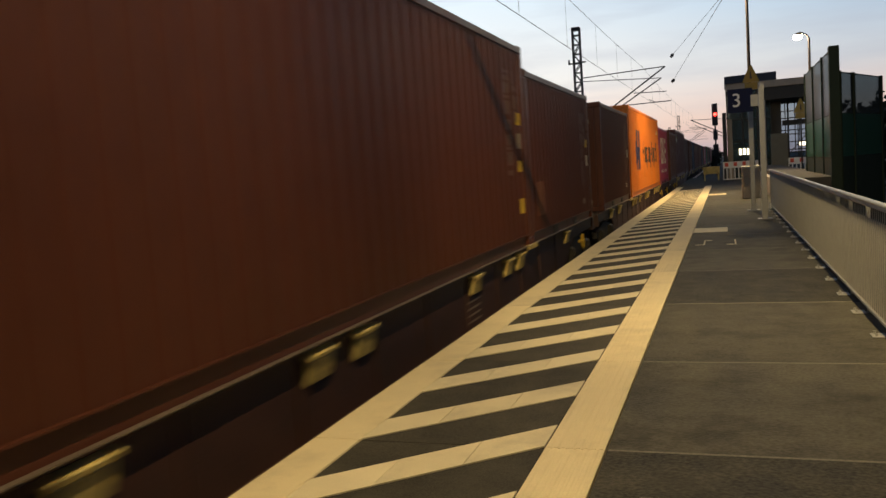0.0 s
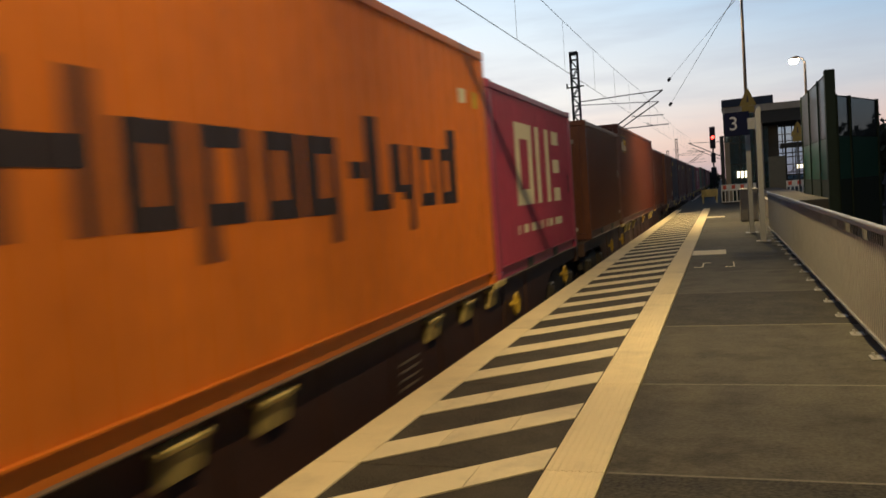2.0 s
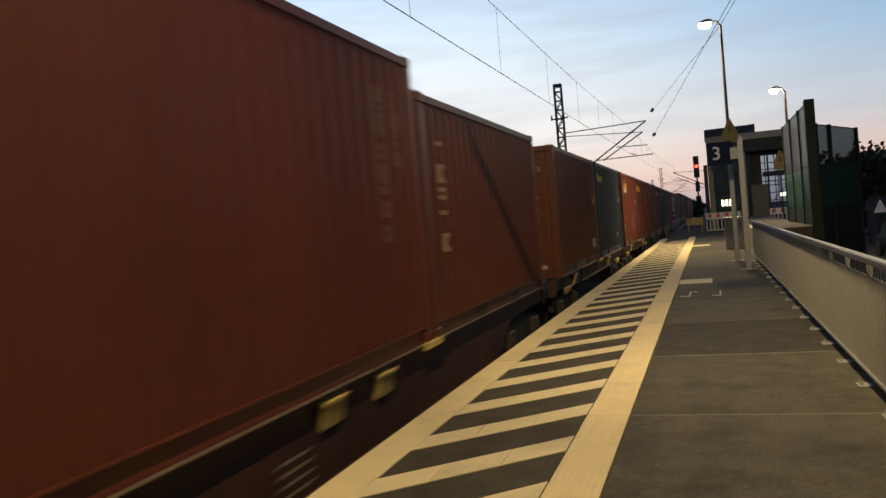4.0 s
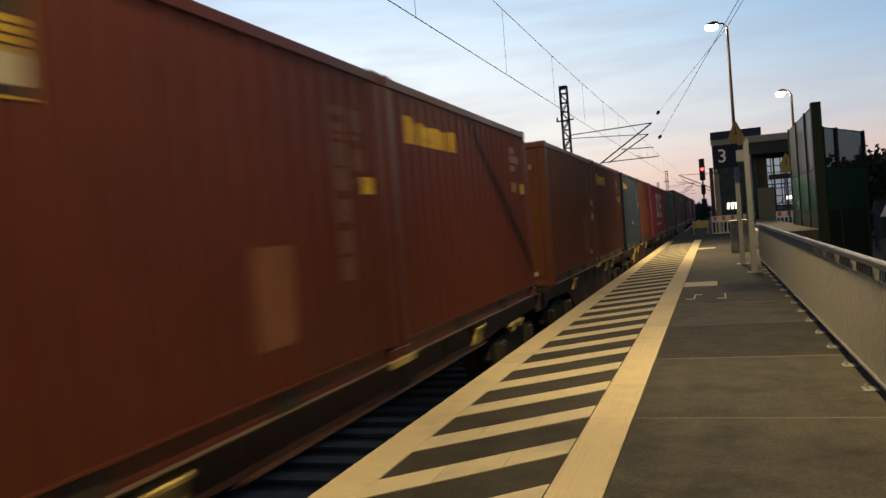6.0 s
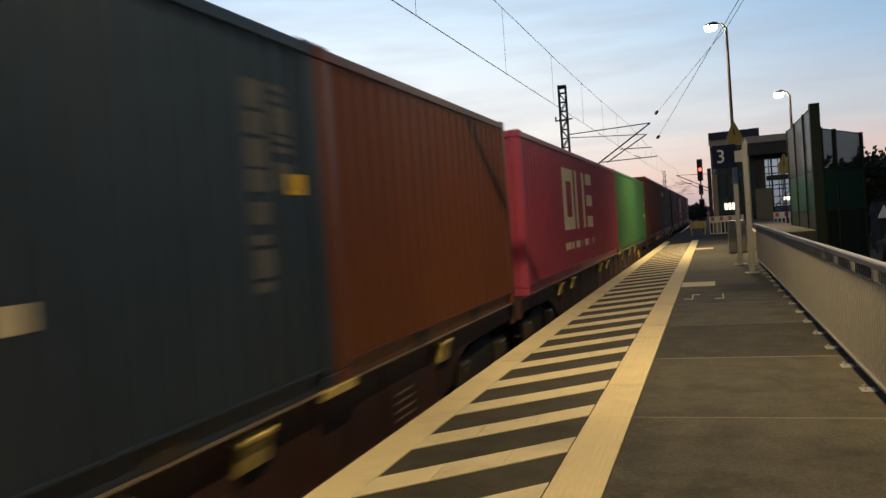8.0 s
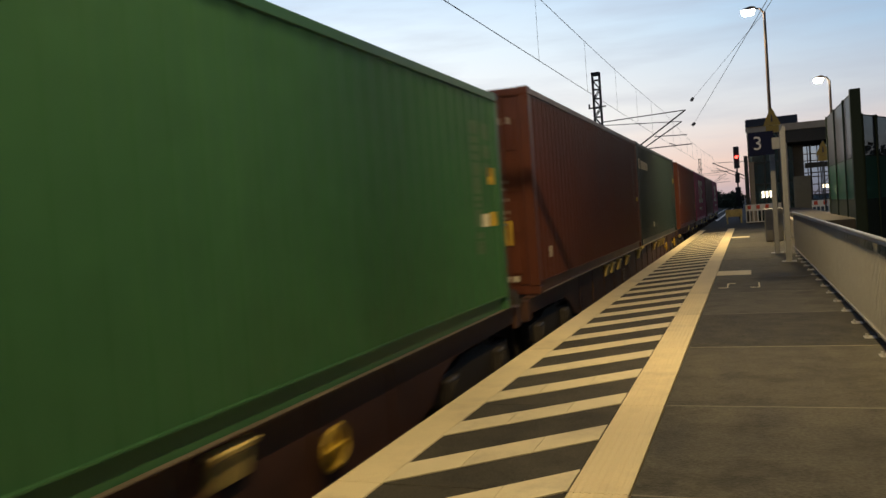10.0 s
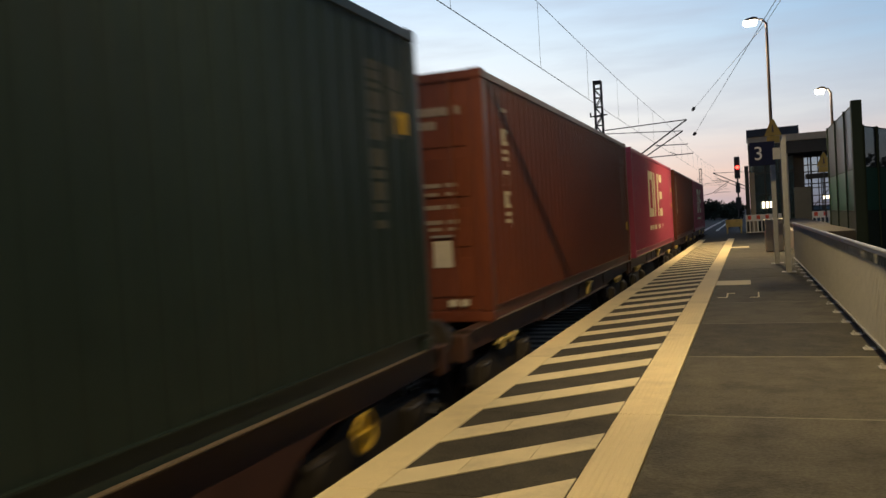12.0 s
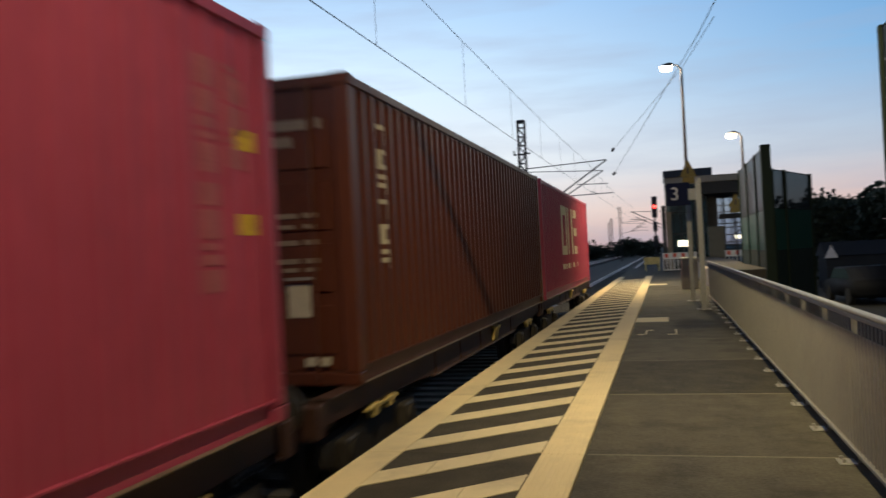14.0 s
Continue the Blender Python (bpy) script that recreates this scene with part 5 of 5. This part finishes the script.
# ---- far background ----
def tree(x, y, h, r, seed, z0=-1.12, leaves=900, leaf=1.0):
    rng = random.Random(seed)
    t = thing("tree", "dark leafy tree in silhouette against the dusk", "tree", "trees by the station", place=pose(x, y, z0))
    bm = B()
    rod(bm, (0, 0, 0), (0, 0, h * 0.5), 0.03 * h, 8, 0.015 * h)
    for i in range(6):
        an = rng.uniform(0, 6.28)
        rod(bm, (0, 0, h * (0.3 + 0.04 * i)), (math.cos(an) * r * 0.6, math.sin(an) * r * 0.6, h * (0.55 + 0.06 * i)), 0.012 * h, 5, 0.004 * h)
    part("trunk", bm, M_BARK, t)
    bm = B()
    clumps = [(Vector((rng.gauss(0, r * 0.42), rng.gauss(0, r * 0.42), h * rng.uniform(0.2, 0.93))), r * rng.uniform(0.22, 0.42)) for _ in range(30)]
    for i in range(leaves):
        c, cr = clumps[i % len(clumps)]
        p = c + Vector((rng.gauss(0, 1), rng.gauss(0, 1), rng.gauss(0, 0.8))).normalized() * cr * rng.uniform(0.5, 1.1)
        s = rng.uniform(0.2, 0.46) * h / 8 * leaf
        n = Vector((rng.gauss(0, 1), rng.gauss(0, 1), rng.gauss(0, 1))).normalized()
        u = n.orthogonal().normalized() * s
        v = n.cross(u) * 0.6
        bm.faces.new([bm.verts.new(p + q) for q in (-u, v, u, -v)])
    part("crown", bm, M_LEAF, t, "dense crown of small dark leaves")


def place_trees():
    rng = random.Random(5)
    for i, (x, y, h, r) in enumerate(((11.0, 58, 6.2, 2.8), (14.5, 70, 7.0, 3.2), (17, 66, 6.6, 3.2), (20, 62, 7.8, 3.6), (24, 60, 8.6, 4.0), (23, 52, 8.0, 3.6), (28, 55, 9.5, 4.4), (33, 58, 10, 4.6), (29, 44, 8.5, 3.9), (18, 84, 8, 4))):
        tree(x, y, h * 0.82, r, i, leaves=3200)
    for i in range(16):
        tree(-34 + i * 2.3 + rng.uniform(-1, 1), 225 + rng.uniform(-20, 40), rng.uniform(3.2, 5.5), 3.4, 40 + i, leaves=1100, leaf=1.9)
    for i in range(14):
        tree(-70 + i * 3.0, 180 + rng.uniform(-10, 60), rng.uniform(3.0, 5.5), 3.4, 80 + i, leaves=1000, leaf=1.9)


place_trees()


def house(x, y, w, d, h, rz):
    t = thing("house", "small house with a dark pitched roof beyond the trees", "house", place=pose(x, y, -1.12, 0, 0, rz))
    bm = B()
    box(bm, 0, w, 0, d, 0, h)
    wall = part("wall", bm, M_WALL, t)
    bm = B()
    prism(bm, [(-0.3, h), (w + 0.3, h), (w / 2, h + w * 0.4)], "y", -0.3, d + 0.3)
    part("roof", bm, M_ROOF, t, "dark tiled gable roof")
    for xx in (w * 0.25, w * 0.65):
        bm = B()
        box(bm, xx, xx + 0.9, -0.06, -0.01, h * 0.4, h * 0.4 + 1.1, 0.01)
        part("window", bm, M_TGLASS, wall)



def shed(x, y):
    t = thing("shed", "low shed with a slate-blue roof and a pale gable", "shed", place=pose(x, y, -1.12))
    bm = B()
    box(bm, 0.1, 3.4, 0.1, 2.4, 0, 1.7)
    part("wall", bm, M_SLATE, t)
    bm = B()
    prism(bm, [(0.0, 1.7), (2.5, 1.7), (1.25, 2.4)], "x", 0.0, 3.5)
    part("roof", bm, M_SLATE, t, "slate-blue pitched roof")
    bm = B()
    prism(bm, [(0.0, 1.6), (0.62, 1.6), (0.31, 2.25)], "y", -0.1, -0.02)
    part("gable", bm, M_SIGNWHITE, t, "pale triangular gable")


shed(10.1, 45.0)
house(17.5, 78, 6, 8, 1.4, 20)


def car(x, y, rz, material, label):
    t = thing("parked_car", label, "car", "parked cars", place=pose(x, y, -1.12, 0, 0, rz))
    bm = B()
    prism(bm, [(-2.1, 0.28), (2.1, 0.28), (2.15, 0.6), (2.0, 0.82), (1.05, 0.95), (0.45, 1.42), (-1.2, 1.45), (-1.75, 1.0), (-2.1, 0.92), (-2.15, 0.5)], "y", -0.85, 0.85)
    bmesh.ops.bevel(bm, geom=list(bm.edges), offset=0.06, segments=2, affect="EDGES")
    body = part("body", bm, material, t, smooth=True)
    for s in (-1, 1):
        bm = B()
        prism(bm, [(0.9, 0.97), (0.42, 1.36), (-1.12, 1.38), (-1.5, 1.0)], "y", *sorted((s * 0.845, s * 0.862)))
        part("side_window", bm, M_TGLASS, body)
        for xx in (-1.3, 1.32):
            bm = B()
            rod(bm, (xx, s * 0.68, 0.32), (xx, s * 0.88, 0.32), 0.32, 18)
            part("wheel", bm, M_TYRE, t)


car(9.5, 26, 80, M_CAR, "dark parked car on the lower street")
car(12.0, 31, 85, M_CAR, "dark parked car on the lower street")
car(9.8, 36, 95, M_CAR, "dark parked car on the lower street")


# ---- movement ----
def motions():
    step = [0, 1 / 30] + [0.5 * i for i in range(1, 28)] + [14 - 1 / 30, 14]
    for ob, u0, z in CARRIED:
        walk(ob, [(t, pose(TRACK_X, u0 - SPEED * t, z)) for t in step])
    for ws, y in WHEELS:
        walk(ws, [(i / 30, pose(0, y, 0.46, math.degrees(SPEED * i / 30 / 0.46))) for i in range(421)])


motions()
